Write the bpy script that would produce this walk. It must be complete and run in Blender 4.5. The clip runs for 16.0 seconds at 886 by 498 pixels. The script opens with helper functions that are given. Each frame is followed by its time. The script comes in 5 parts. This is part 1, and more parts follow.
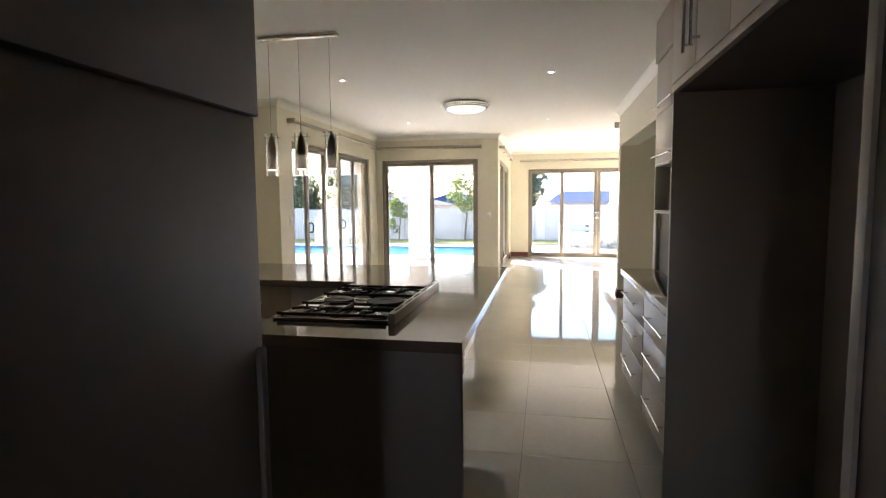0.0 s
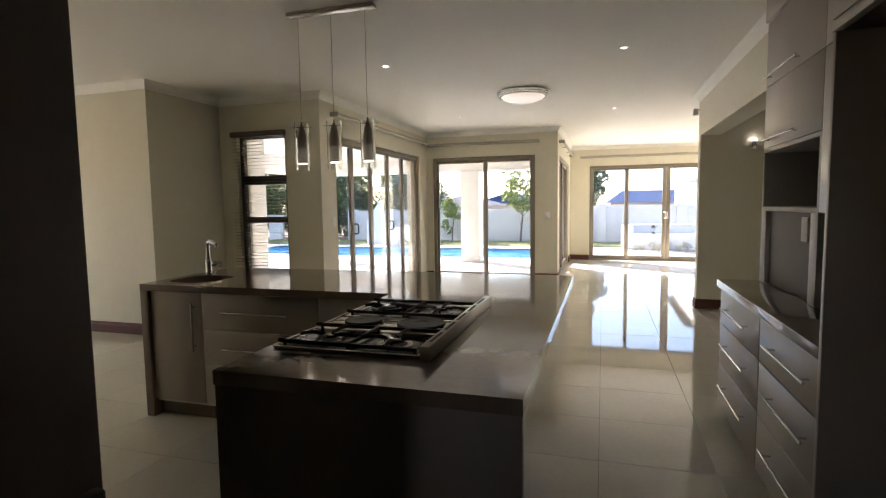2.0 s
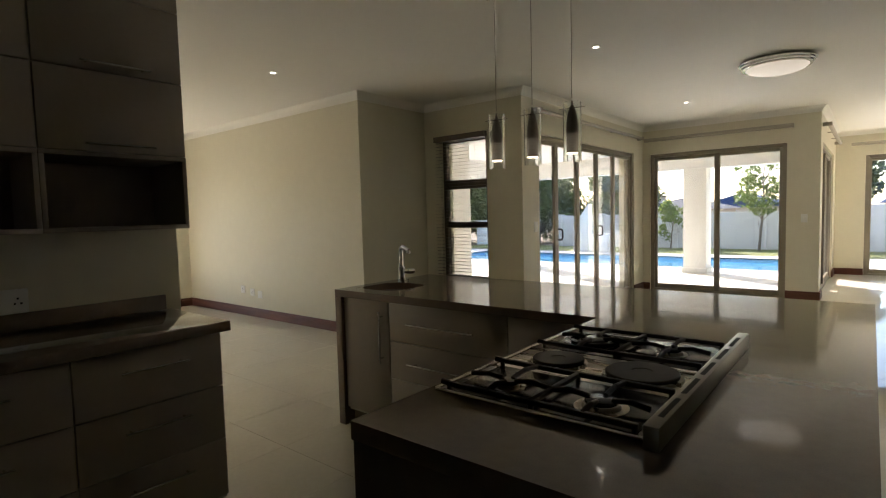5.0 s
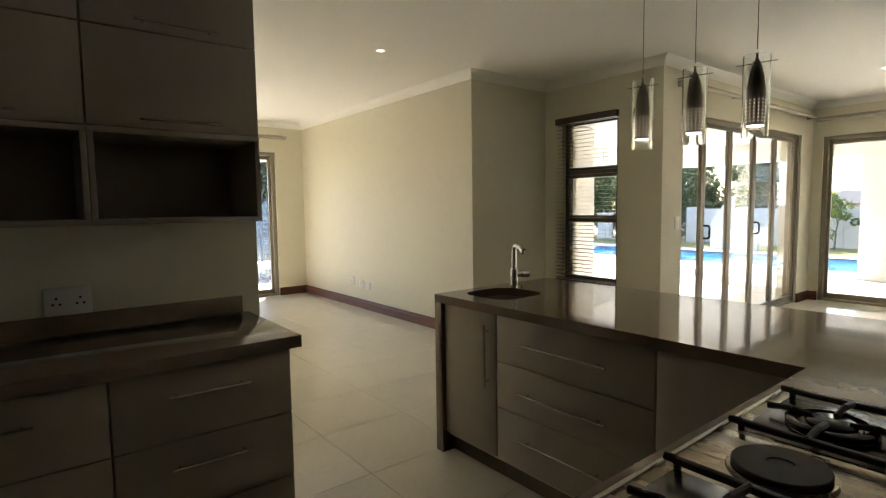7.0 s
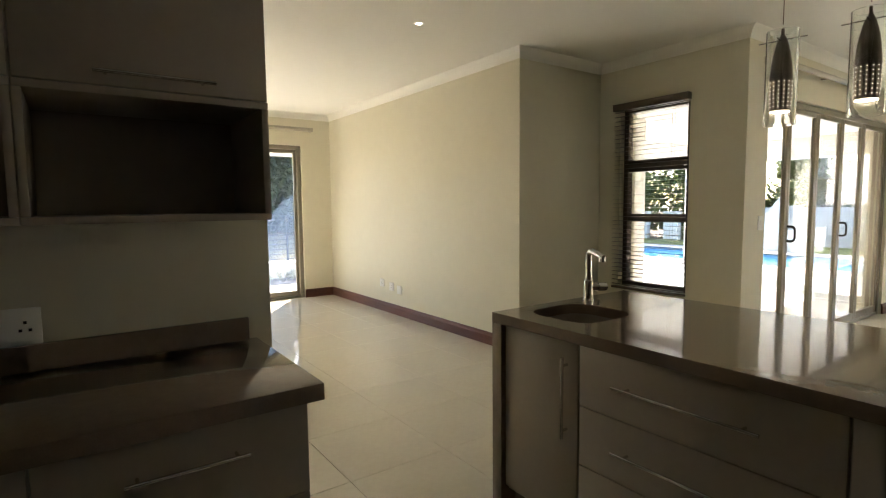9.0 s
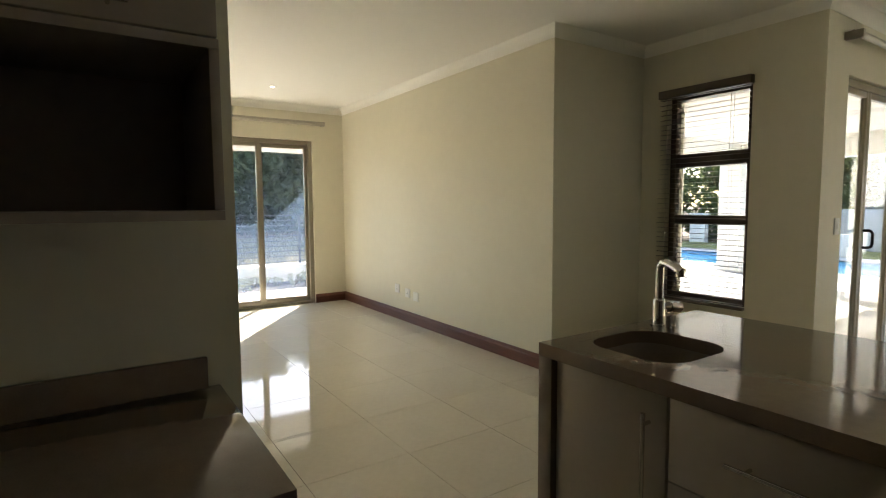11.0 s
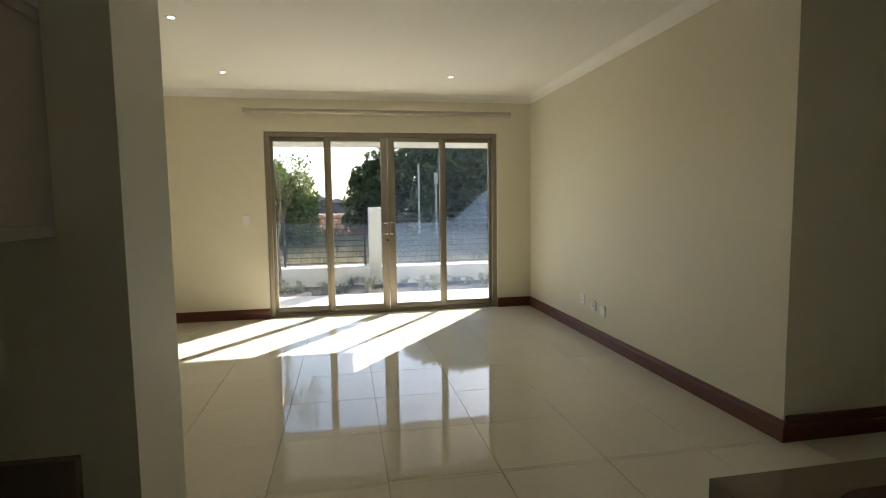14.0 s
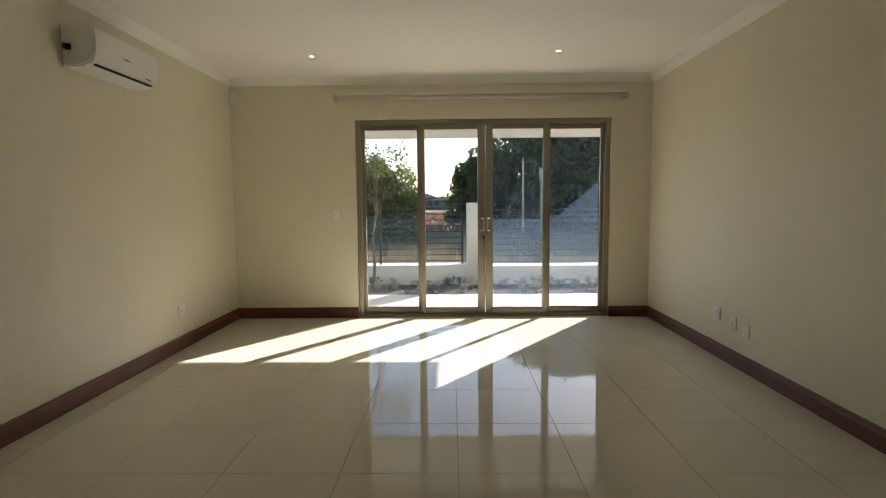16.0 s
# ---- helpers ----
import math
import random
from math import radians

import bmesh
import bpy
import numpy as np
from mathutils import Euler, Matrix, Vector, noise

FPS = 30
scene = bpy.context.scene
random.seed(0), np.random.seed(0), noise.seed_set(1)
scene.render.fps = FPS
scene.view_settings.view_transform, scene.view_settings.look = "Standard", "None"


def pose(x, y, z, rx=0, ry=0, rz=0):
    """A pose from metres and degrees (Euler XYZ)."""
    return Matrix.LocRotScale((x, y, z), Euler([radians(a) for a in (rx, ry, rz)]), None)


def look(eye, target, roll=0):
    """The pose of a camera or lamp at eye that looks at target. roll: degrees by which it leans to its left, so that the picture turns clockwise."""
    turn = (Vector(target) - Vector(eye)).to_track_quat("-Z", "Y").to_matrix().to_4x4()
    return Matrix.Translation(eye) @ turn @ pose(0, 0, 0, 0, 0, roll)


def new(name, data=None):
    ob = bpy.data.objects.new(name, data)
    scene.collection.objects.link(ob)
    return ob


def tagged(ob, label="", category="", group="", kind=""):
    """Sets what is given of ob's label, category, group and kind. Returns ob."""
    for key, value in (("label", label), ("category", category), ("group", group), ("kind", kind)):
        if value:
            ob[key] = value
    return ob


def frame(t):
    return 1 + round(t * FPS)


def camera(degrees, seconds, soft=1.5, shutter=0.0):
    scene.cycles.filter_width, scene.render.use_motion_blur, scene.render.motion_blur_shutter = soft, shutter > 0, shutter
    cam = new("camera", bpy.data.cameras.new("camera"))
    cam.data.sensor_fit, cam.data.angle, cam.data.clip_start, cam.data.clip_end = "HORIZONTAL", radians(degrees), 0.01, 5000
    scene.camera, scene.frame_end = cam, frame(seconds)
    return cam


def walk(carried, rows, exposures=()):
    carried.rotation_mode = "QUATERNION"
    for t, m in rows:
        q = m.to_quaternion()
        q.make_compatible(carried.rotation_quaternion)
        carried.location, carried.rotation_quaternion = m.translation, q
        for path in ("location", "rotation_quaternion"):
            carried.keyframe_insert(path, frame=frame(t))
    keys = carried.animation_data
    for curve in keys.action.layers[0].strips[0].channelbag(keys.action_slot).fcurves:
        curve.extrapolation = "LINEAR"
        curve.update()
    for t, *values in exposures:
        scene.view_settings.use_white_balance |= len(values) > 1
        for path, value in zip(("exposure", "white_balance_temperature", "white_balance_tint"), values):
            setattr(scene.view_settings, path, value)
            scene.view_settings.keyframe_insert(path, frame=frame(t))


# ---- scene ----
cam = camera(80.3, 16.0, soft=1.15)
EXPOSURES = [(0, 3.45, 6200, 24), (1.5, 3.12, 6250, 24), (3.0, 2.55, 6370, 21), (4.2, 2.36, 6470, 19), (6.5, 3.07, 6530, 16), (7.5, 3.2, 6530, 16), (9.0, 3.26, 6530, 16), (11.5, 2.72, 6530, 13), (13.3, 2.35, 6530, 12), (14.5, 1.93, 6530, 12), (16, 1.66, 6600, 13)]
PATH = [
    (0, (0.391, 0.354, 1.423), (0.011, 2.309, 1.249), -0.5),
    (0.5, (0.378, 0.505, 1.418), (-0.011, 2.459, 1.243), -0.6),
    (1, (0.348, 0.688, 1.402), (-0.074, 2.636, 1.231), -0.7),
    (1.5, (0.308, 0.855, 1.4), (-0.184, 2.786, 1.229), -0.8),
    (2, (0.279, 0.967, 1.396), (-0.302, 2.873, 1.228), -0.8),
    (2.5, (0.251, 1.088, 1.394), (-0.429, 2.961, 1.227), -1.0),
    (3, (0.232, 1.185, 1.395), (-0.567, 3.011, 1.23), -0.9),
    (3.5, (0.218, 1.272, 1.399), (-0.72, 3.031, 1.232), -1.0),
    (4, (0.189, 1.34, 1.39), (-0.886, 3.018, 1.226), -1.0),
    (4.2, (0.177, 1.356, 1.385), (-0.939, 3.008, 1.231), -1.2),
    (6.5, (-0.243, 1.833, 1.368), (-1.743, 3.147, 1.215), -0.9),
    (7, (-0.335, 1.918, 1.386), (-1.901, 3.152, 1.226), -0.8),
    (7.5, (-0.468, 1.997, 1.373), (-2.075, 3.177, 1.215), -0.8),
    (8, (-0.622, 2.062, 1.379), (-2.239, 3.228, 1.215), -0.6),
    (8.5, (-0.766, 2.117, 1.375), (-2.389, 3.274, 1.213), -0.8),
    (9, (-0.906, 2.173, 1.376), (-2.53, 3.328, 1.21), -0.6),
    (11.3, (-1.444, 2.543, 1.363), (-3.119, 3.623, 1.2), -0.3),
    (11.5, (-1.487, 2.617, 1.368), (-3.184, 3.663, 1.2), -0.5),
    (12, (-1.578, 2.697, 1.38), (-3.344, 3.62, 1.207), -0.7),
    (12.5, (-1.627, 2.799, 1.392), (-3.473, 3.546, 1.216), -0.8),
    (13, (-1.676, 2.898, 1.403), (-3.579, 3.482, 1.224), -0.8),
    (13.5, (-1.777, 2.974, 1.383), (-3.709, 3.458, 1.21), -0.9),
    (14, (-1.885, 3.078, 1.381), (-3.846, 3.440, 1.209), -0.8),
    (14.5, (-2.042, 3.107, 1.382), (-4.017, 3.384, 1.206), -0.8),
    (15, (-2.194, 3.144, 1.356), (-4.178, 3.329, 1.184), -0.8),
    (15.5, (-2.358, 3.185, 1.324), (-4.351, 3.243, 1.156), -0.6),
    (16, (-2.508, 3.222, 1.328), (-4.5, 3.191, 1.154), -0.5),
]
walk(cam, [(t, look(eye, target, roll)) for t, eye, target, roll in PATH],
     exposures=EXPOSURES)

# ---- world and sun ----
SUN_WAY = Vector((-0.806, 0.593, 0.512)).normalized()   # towards the afternoon sun in the north-west
world = bpy.data.worlds.new("sky")
scene.world = world
world.use_nodes = True
wn = world.node_tree
sky = wn.nodes.new("ShaderNodeTexSky")
sky.sky_type = "NISHITA"
sky.sun_disc = False
sky.sun_elevation = math.asin(SUN_WAY.z)
sky.sun_rotation = math.atan2(SUN_WAY.x, SUN_WAY.y)
sky.dust_density = 0.9
wn.nodes["Background"].inputs["Strength"].default_value = 0.15
wn.links.new(sky.outputs[0], wn.nodes["Background"].inputs["Color"])
sun = new("sun", bpy.data.lights.new("sun", "SUN"))
sun.data.energy = 5.0
sun.data.angle = radians(0.5)
sun.data.color = (1.0, 0.965, 0.90)
sun.matrix_world = look((0, 0, 30), Vector((0, 0, 30)) - SUN_WAY)


# ---- materials ----
def ramp_mix(nt, fac, a, b):
    n = nt.nodes.new("ShaderNodeMix")
    n.data_type = "RGBA"
    nt.links.new(fac, n.inputs[0])
    n.inputs[6].default_value = (*a, 1)
    n.inputs[7].default_value = (*b, 1)
    return n


def mat(name, a, b=None, rough=0.5, metal=0.0, scale=6.0, bump=0.0, bump_scale=40.0, coat=0.0, spread=0.0, stretch=(1, 1, 1), per_object=0.0, rough_var=0.05):
    """Two colours mixed by two scales of noise; fine relief; roughness that wanders a little."""
    m = bpy.data.materials.new(name)
    m.use_nodes = True
    nt = m.node_tree
    bsdf = nt.nodes["Principled BSDF"]
    b = b or tuple(c * 0.88 for c in a)
    co = nt.nodes.new("ShaderNodeTexCoord")
    mp = nt.nodes.new("ShaderNodeMapping")
    mp.inputs["Scale"].default_value = stretch
    nt.links.new(co.outputs["Object"], mp.inputs[0])
    n1 = nt.nodes.new("ShaderNodeTexNoise")
    n1.inputs["Scale"].default_value = scale
    n1.inputs["Detail"].default_value = 6
    n2 = nt.nodes.new("ShaderNodeTexNoise")
    n2.inputs["Scale"].default_value = scale * 9
    n2.inputs["Detail"].default_value = 3
    nt.links.new(mp.outputs[0], n1.inputs["Vector"])
    nt.links.new(mp.outputs[0], n2.inputs["Vector"])
    mix = nt.nodes.new("ShaderNodeMath")
    mix.operation = "MULTIPLY_ADD"
    nt.links.new(n2.outputs[0], mix.inputs[0])
    mix.inputs[1].default_value = 0.5
    half = nt.nodes.new("ShaderNodeMath")
    half.operation = "MULTIPLY"
    half.inputs[1].default_value = 0.5
    nt.links.new(n1.outputs[0], half.inputs[0])
    nt.links.new(half.outputs[0], mix.inputs[2])
    rng = nt.nodes.new("ShaderNodeMapRange")
    rng.inputs[1].default_value, rng.inputs[2].default_value = 0.3 + spread, 0.7 - spread
    nt.links.new(mix.outputs[0], rng.inputs[0])
    col = ramp_mix(nt, rng.outputs[0], a, b)
    out = col.outputs[2]
    if per_object:
        info = nt.nodes.new("ShaderNodeObjectInfo")
        hsv = nt.nodes.new("ShaderNodeHueSaturation")
        r2 = nt.nodes.new("ShaderNodeMapRange")
        r2.inputs[3].default_value, r2.inputs[4].default_value = 1 - per_object, 1 + per_object
        nt.links.new(info.outputs["Random"], r2.inputs[0])
        nt.links.new(r2.outputs[0], hsv.inputs["Value"])
        nt.links.new(out, hsv.inputs["Color"])
        out = hsv.outputs[0]
    nt.links.new(out, bsdf.inputs["Base Color"])
    rr = nt.nodes.new("ShaderNodeMapRange")
    rr.inputs[3].default_value, rr.inputs[4].default_value = max(0.02, rough - rough_var), rough + rough_var
    nt.links.new(n1.outputs[0], rr.inputs[0])
    nt.links.new(rr.outputs[0], bsdf.inputs["Roughness"])
    bsdf.inputs["Metallic"].default_value = metal
    bsdf.inputs["Coat Weight"].default_value = coat
    if bump:
        nb = nt.nodes.new("ShaderNodeTexNoise")
        nb.inputs["Scale"].default_value = bump_scale
        nb.inputs["Detail"].default_value = 5
        nt.links.new(mp.outputs[0], nb.inputs["Vector"])
        bp = nt.nodes.new("ShaderNodeBump")
        bp.inputs["Strength"].default_value = bump
        bp.inputs["Distance"].default_value = 0.01
        nt.links.new(nb.outputs[0], bp.inputs["Height"])
        nt.links.new(bp.outputs[0], bsdf.inputs["Normal"])
    return m


def glass_mat(name, dust=0.05, tint=(0.97, 0.98, 0.97), rough=0.0):
    """Thin clear pane: see-through, with mirror gloss by angle and a film of dust."""
    m = bpy.data.materials.new(name)
    m.use_nodes = True
    nt = m.node_tree
    nt.nodes.remove(nt.nodes["Principled BSDF"])
    tr = nt.nodes.new("ShaderNodeBsdfTransparent")
    tr.inputs[0].default_value = (*tint, 1)
    gl = nt.nodes.new("ShaderNodeBsdfGlossy")
    gl.inputs["Roughness"].default_value = rough
    lw = nt.nodes.new("ShaderNodeLayerWeight")
    pw = nt.nodes.new("ShaderNodeMath")
    pw.operation = "POWER"
    pw.inputs[1].default_value = 5.0
    nt.links.new(lw.outputs["Facing"], pw.inputs[0])
    fr = nt.nodes.new("ShaderNodeMath")
    fr.operation = "MULTIPLY_ADD"
    fr.inputs[1].default_value, fr.inputs[2].default_value = 0.9, 0.04
    nt.links.new(pw.outputs[0], fr.inputs[0])
    mx = nt.nodes.new("ShaderNodeMixShader")
    nt.links.new(fr.outputs[0], mx.inputs[0])
    nt.links.new(tr.outputs[0], mx.inputs[1])
    nt.links.new(gl.outputs[0], mx.inputs[2])
    df = nt.nodes.new("ShaderNodeBsdfTranslucent")
    df.inputs[0].default_value = (0.45, 0.66, 1.0, 1)
    no = nt.nodes.new("ShaderNodeTexNoise")
    no.inputs["Scale"].default_value = 2.5
    no.inputs["Detail"].default_value = 8
    rg = nt.nodes.new("ShaderNodeMapRange")
    rg.inputs[1].default_value, rg.inputs[2].default_value = 0.3, 0.7
    rg.inputs[3].default_value, rg.inputs[4].default_value = dust * 0.6, dust * 1.4
    nt.links.new(no.outputs[0], rg.inputs[0])
    m2 = nt.nodes.new("ShaderNodeMixShader")
    nt.links.new(rg.outputs[0], m2.inputs[0])
    nt.links.new(mx.outputs[0], m2.inputs[1])
    nt.links.new(df.outputs[0], m2.inputs[2])
    nt.links.new(m2.outputs[0], nt.nodes["Material Output"].inputs[0])
    return m


def lamp_mat(name, colour, strength):
    m = bpy.data.materials.new(name)
    m.use_nodes = True
    bsdf = m.node_tree.nodes["Principled BSDF"]
    bsdf.inputs["Base Color"].default_value = (0.8, 0.8, 0.8, 1)
    bsdf.inputs["Emission Color"].default_value = (*colour, 1)
    bsdf.inputs["Emission Strength"].default_value = strength
    return m


M_WALL = mat("wall paint", (0.765, 0.72, 0.565), (0.73, 0.685, 0.535), 0.5, scale=1.2, bump=0.06, bump_scale=160)
M_CEIL = mat("ceiling paint", (0.915, 0.895, 0.82), (0.90, 0.88, 0.80), 0.7, scale=1.0, bump=0.03, bump_scale=120)
M_TILE = mat("polished porcelain tile", (0.72, 0.675, 0.56), (0.66, 0.615, 0.50), 0.04, scale=3.0, per_object=0.025, rough_var=0.012)
M_GROUT = mat("grout", (0.34, 0.30, 0.24), (0.24, 0.21, 0.17), 0.85, scale=20)
M_SKIRT = mat("stained timber", (0.15, 0.044, 0.021), (0.085, 0.025, 0.012), 0.5, scale=3, stretch=(1, 1, 12), bump=0.08, bump_scale=30)
M_ALU = mat("bronze aluminium", (0.30, 0.262, 0.20), (0.27, 0.235, 0.175), 0.36, metal=0.4, scale=4)
M_ALU_DARK = mat("dark aluminium", (0.125, 0.098, 0.072), (0.10, 0.078, 0.058), 0.4, metal=0.3, scale=4)
M_GLASS = glass_mat("door glass", 0.004, (0.76, 0.775, 0.775))
M_GLASS_W = glass_mat("dusty glass", 0.02, (0.78, 0.79, 0.79))
M_CLEAR = glass_mat("clear glass", 0.0, (0.985, 0.99, 0.985))
M_CAB = mat("grey gloss laminate", (0.385, 0.32, 0.255), (0.36, 0.30, 0.238), 0.3, scale=5, coat=0.12, rough_var=0.04)
M_CARC = mat("pale carcass board", (0.50, 0.455, 0.40), (0.46, 0.42, 0.37), 0.4, scale=8)
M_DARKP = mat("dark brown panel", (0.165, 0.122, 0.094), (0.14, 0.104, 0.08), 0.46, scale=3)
M_TAUPE = mat("matt taupe board", (0.20, 0.165, 0.14), (0.18, 0.148, 0.125), 0.6, scale=6)
M_STONE = mat("engineered stone", (0.20, 0.146, 0.105), (0.162, 0.118, 0.086), 0.10, scale=30, coat=0.3, rough_var=0.03)
M_CHROME = mat("chrome", (0.60, 0.59, 0.57), (0.54, 0.53, 0.51), 0.07, metal=1.0, scale=10, rough_var=0.03)
M_HOB = mat("worn steel tray", (0.40, 0.355, 0.285), (0.30, 0.265, 0.21), 0.28, metal=1.0, scale=4, stretch=(1, 6, 1), rough_var=0.08)
M_GUARD = mat("dark brushed steel", (0.26, 0.235, 0.20), (0.22, 0.20, 0.168), 0.3, metal=1.0, scale=5, rough_var=0.06)
M_SPILL = mat("blackened steel", (0.06, 0.05, 0.042), (0.03, 0.026, 0.022), 0.22, metal=0.6, scale=9, rough_var=0.1)
M_STEEL = mat("brushed steel", (0.55, 0.52, 0.47), (0.47, 0.44, 0.39), 0.22, metal=1.0, scale=3, stretch=(1, 14, 1), rough_var=0.07)
M_IRON = mat("cast iron", (0.04, 0.03, 0.023), (0.024, 0.018, 0.014), 0.55, scale=30, bump=0.03, bump_scale=200)
M_IRON.node_tree.nodes["Principled BSDF"].inputs["Specular IOR Level"].default_value = 0.25
M_BLACK = mat("black enamel", (0.025, 0.023, 0.022), (0.015, 0.014, 0.014), 0.15, scale=10)
M_SINK = mat("sink composite", (0.25, 0.20, 0.162), (0.20, 0.16, 0.13), 0.35, metal=0.0, scale=12, rough_var=0.08)
M_WHITE = mat("white plastic", (0.84, 0.83, 0.78), (0.81, 0.80, 0.75), 0.3, scale=6)
M_HOLE = mat("dark hole", (0.02, 0.02, 0.02), (0.015, 0.015, 0.015), 0.8)
M_LAMPMETAL = mat("smoked pendant metal", (0.36, 0.29, 0.235), (0.30, 0.24, 0.19), 0.35, metal=0.1, scale=8)
M_TUBE = mat("solid clear glass", (0.97, 0.985, 0.97), (0.96, 0.98, 0.96), 0.02, scale=4, rough_var=0.0)
M_TUBE.node_tree.nodes["Principled BSDF"].inputs["Transmission Weight"].default_value = 1.0
M_TUBE.node_tree.nodes["Principled BSDF"].inputs["IOR"].default_value = 1.48
M_OPAL = lamp_mat("opal glass", (1.0, 0.90, 0.70), 0.09)
M_BULB = lamp_mat("lit bulb", (1.0, 0.86, 0.62), 1.2)
M_HOLES = lamp_mat("lit punched hole", (1.0, 0.86, 0.62), 0.15)
M_SPOT = lamp_mat("lit spot", (1.0, 0.93, 0.80), 2.2)
M_RENDER = mat("white plaster outside", (0.78, 0.76, 0.71), (0.72, 0.70, 0.65), 0.8, scale=1.5, bump=0.15, bump_scale=90)
M_GREYWALL = mat("grey plaster outside", (0.60, 0.58, 0.55), (0.53, 0.515, 0.49), 0.85, scale=1.0, bump=0.15, bump_scale=60)
M_PAVE = mat("pale paving", (0.74, 0.69, 0.615), (0.66, 0.615, 0.545), 0.75, scale=2, bump=0.2, bump_scale=50, per_object=0.04)
M_LAWN = mat("lawn soil", (0.24, 0.25, 0.08), (0.30, 0.28, 0.11), 0.9, scale=2.5, bump=0.5, bump_scale=30)
M_FIELD = mat("dry field", (0.28, 0.17, 0.10), (0.17, 0.13, 0.065), 0.95, scale=0.4, bump=0.6, bump_scale=8)
M_SOIL = mat("bed soil", (0.055, 0.04, 0.03), (0.11, 0.085, 0.062), 0.95, scale=6, bump=0.8, bump_scale=18)
M_GRAVEL = mat("pale gravel", (0.52, 0.46, 0.37), (0.33, 0.28, 0.22), 0.95, scale=14, bump=0.8, bump_scale=40)
M_WATER = mat("pool water", (0.10, 0.36, 0.58), (0.08, 0.30, 0.52), 0.08, scale=1.0, bump=0.25, bump_scale=4)
M_ROOFBLUE = mat("blue-grey roof", (0.014, 0.036, 0.105), (0.011, 0.028, 0.085), 0.6, scale=2)
M_ROOFTILE = mat("grey roof tile", (0.10, 0.09, 0.09), (0.065, 0.06, 0.06), 0.8, scale=3)
M_HOUSE = mat("house plaster", (0.66, 0.60, 0.52), (0.60, 0.54, 0.46), 0.85, scale=0.8)
M_FARWALL = mat("weathered far plaster", (0.22, 0.19, 0.18), (0.15, 0.14, 0.14), 0.9, scale=0.5)
M_PANE = mat("far window pane", (0.05, 0.06, 0.08), (0.04, 0.05, 0.06), 0.1)
M_BARK = mat("bark", (0.20, 0.16, 0.12), (0.11, 0.085, 0.06), 0.9, scale=8, bump=0.6, bump_scale=25)
M_POLE = mat("pale bronze pole", (0.50, 0.45, 0.36), (0.44, 0.40, 0.31), 0.4, metal=0.15, scale=4)
M_RAIL = mat("black steel rail", (0.03, 0.03, 0.035), (0.02, 0.02, 0.022), 0.45)
M_BLIND = mat("blind slat", (0.16, 0.115, 0.075), (0.12, 0.085, 0.055), 0.4, scale=6, stretch=(1, 10, 10))


def leaf_mat(name, a, b):
    m = bpy.data.materials.new(name)
    m.use_nodes = True
    nt = m.node_tree
    bsdf = nt.nodes["Principled BSDF"]
    geo = nt.nodes.new("ShaderNodeNewGeometry")
    mx = ramp_mix(nt, geo.outputs["Random Per Island"], a, b)
    nt.links.new(mx.outputs[2], bsdf.inputs["Base Color"])
    bsdf.inputs["Roughness"].default_value = 0.55
    tl = nt.nodes.new("ShaderNodeBsdfTranslucent")
    nt.links.new(mx.outputs[2], tl.inputs[0])
    ms = nt.nodes.new("ShaderNodeMixShader")
    ms.inputs[0].default_value = 0.35
    nt.links.new(bsdf.outputs[0], ms.inputs[1])
    nt.links.new(tl.outputs[0], ms.inputs[2])
    nt.links.new(ms.outputs[0], nt.nodes["Material Output"].inputs[0])
    return m


M_LEAF = leaf_mat("tree leaf", (0.055, 0.08, 0.025), (0.13, 0.17, 0.05))
M_OLIVE = leaf_mat("olive leaf", (0.07, 0.095, 0.03), (0.20, 0.23, 0.08))
# lighter copy of the sage leaf, with the sunlit look put into its colour
M_SAGE_SUNLIT = leaf_mat("sunlit-toned shrub leaf", (0.28, 0.27, 0.17), (0.52, 0.49, 0.36))
M_LEAF_DARK = leaf_mat("dark leaf", (0.04, 0.062, 0.022), (0.13, 0.155, 0.05))
M_LEAF_LIGHT = leaf_mat("light leaf", (0.10, 0.14, 0.03), (0.20, 0.24, 0.06))
M_LAWNBLADE = leaf_mat("lawn blade", (0.26, 0.29, 0.08), (0.36, 0.34, 0.13))
M_STRAW = leaf_mat("dry grass", (0.42, 0.34, 0.20), (0.17, 0.16, 0.08))
M_RUST = leaf_mat("rust-red dry grass", (0.30, 0.15, 0.09), (0.17, 0.11, 0.06))
M_SAGE = leaf_mat("sage shrub leaf", (0.17, 0.18, 0.11), (0.38, 0.38, 0.28))


# ---- building helpers ----
ORIGIN = {}


def box(bm, x0, x1, y0, y1, z0, z1, bevel=0.0):
    vs = [bm.verts.new((x, y, z)) for z in (z0, z1) for y in (y0, y1) for x in (x0, x1)]
    fs = [bm.faces.new([vs[i] for i in q]) for q in ((0, 2, 3, 1), (4, 5, 7, 6), (0, 1, 5, 4), (2, 6, 7, 3), (0, 4, 6, 2), (1, 3, 7, 5))]
    if bevel:
        es = list({e for f in fs for e in f.edges})
        bmesh.ops.bevel(bm, geom=es, offset=bevel, segments=2, affect="EDGES", profile=0.5)
    return bm


def rod(bm, p, q, r, seg=10, r2=None):
    p, q = Vector(p), Vector(q)
    d = q - p
    g = bmesh.ops.create_cone(bm, cap_ends=True, segments=seg, radius1=r, radius2=r if r2 is None else r2, depth=d.length,
                              matrix=Matrix.Translation((p + q) / 2) @ d.to_track_quat("Z", "Y").to_matrix().to_4x4())
    return g


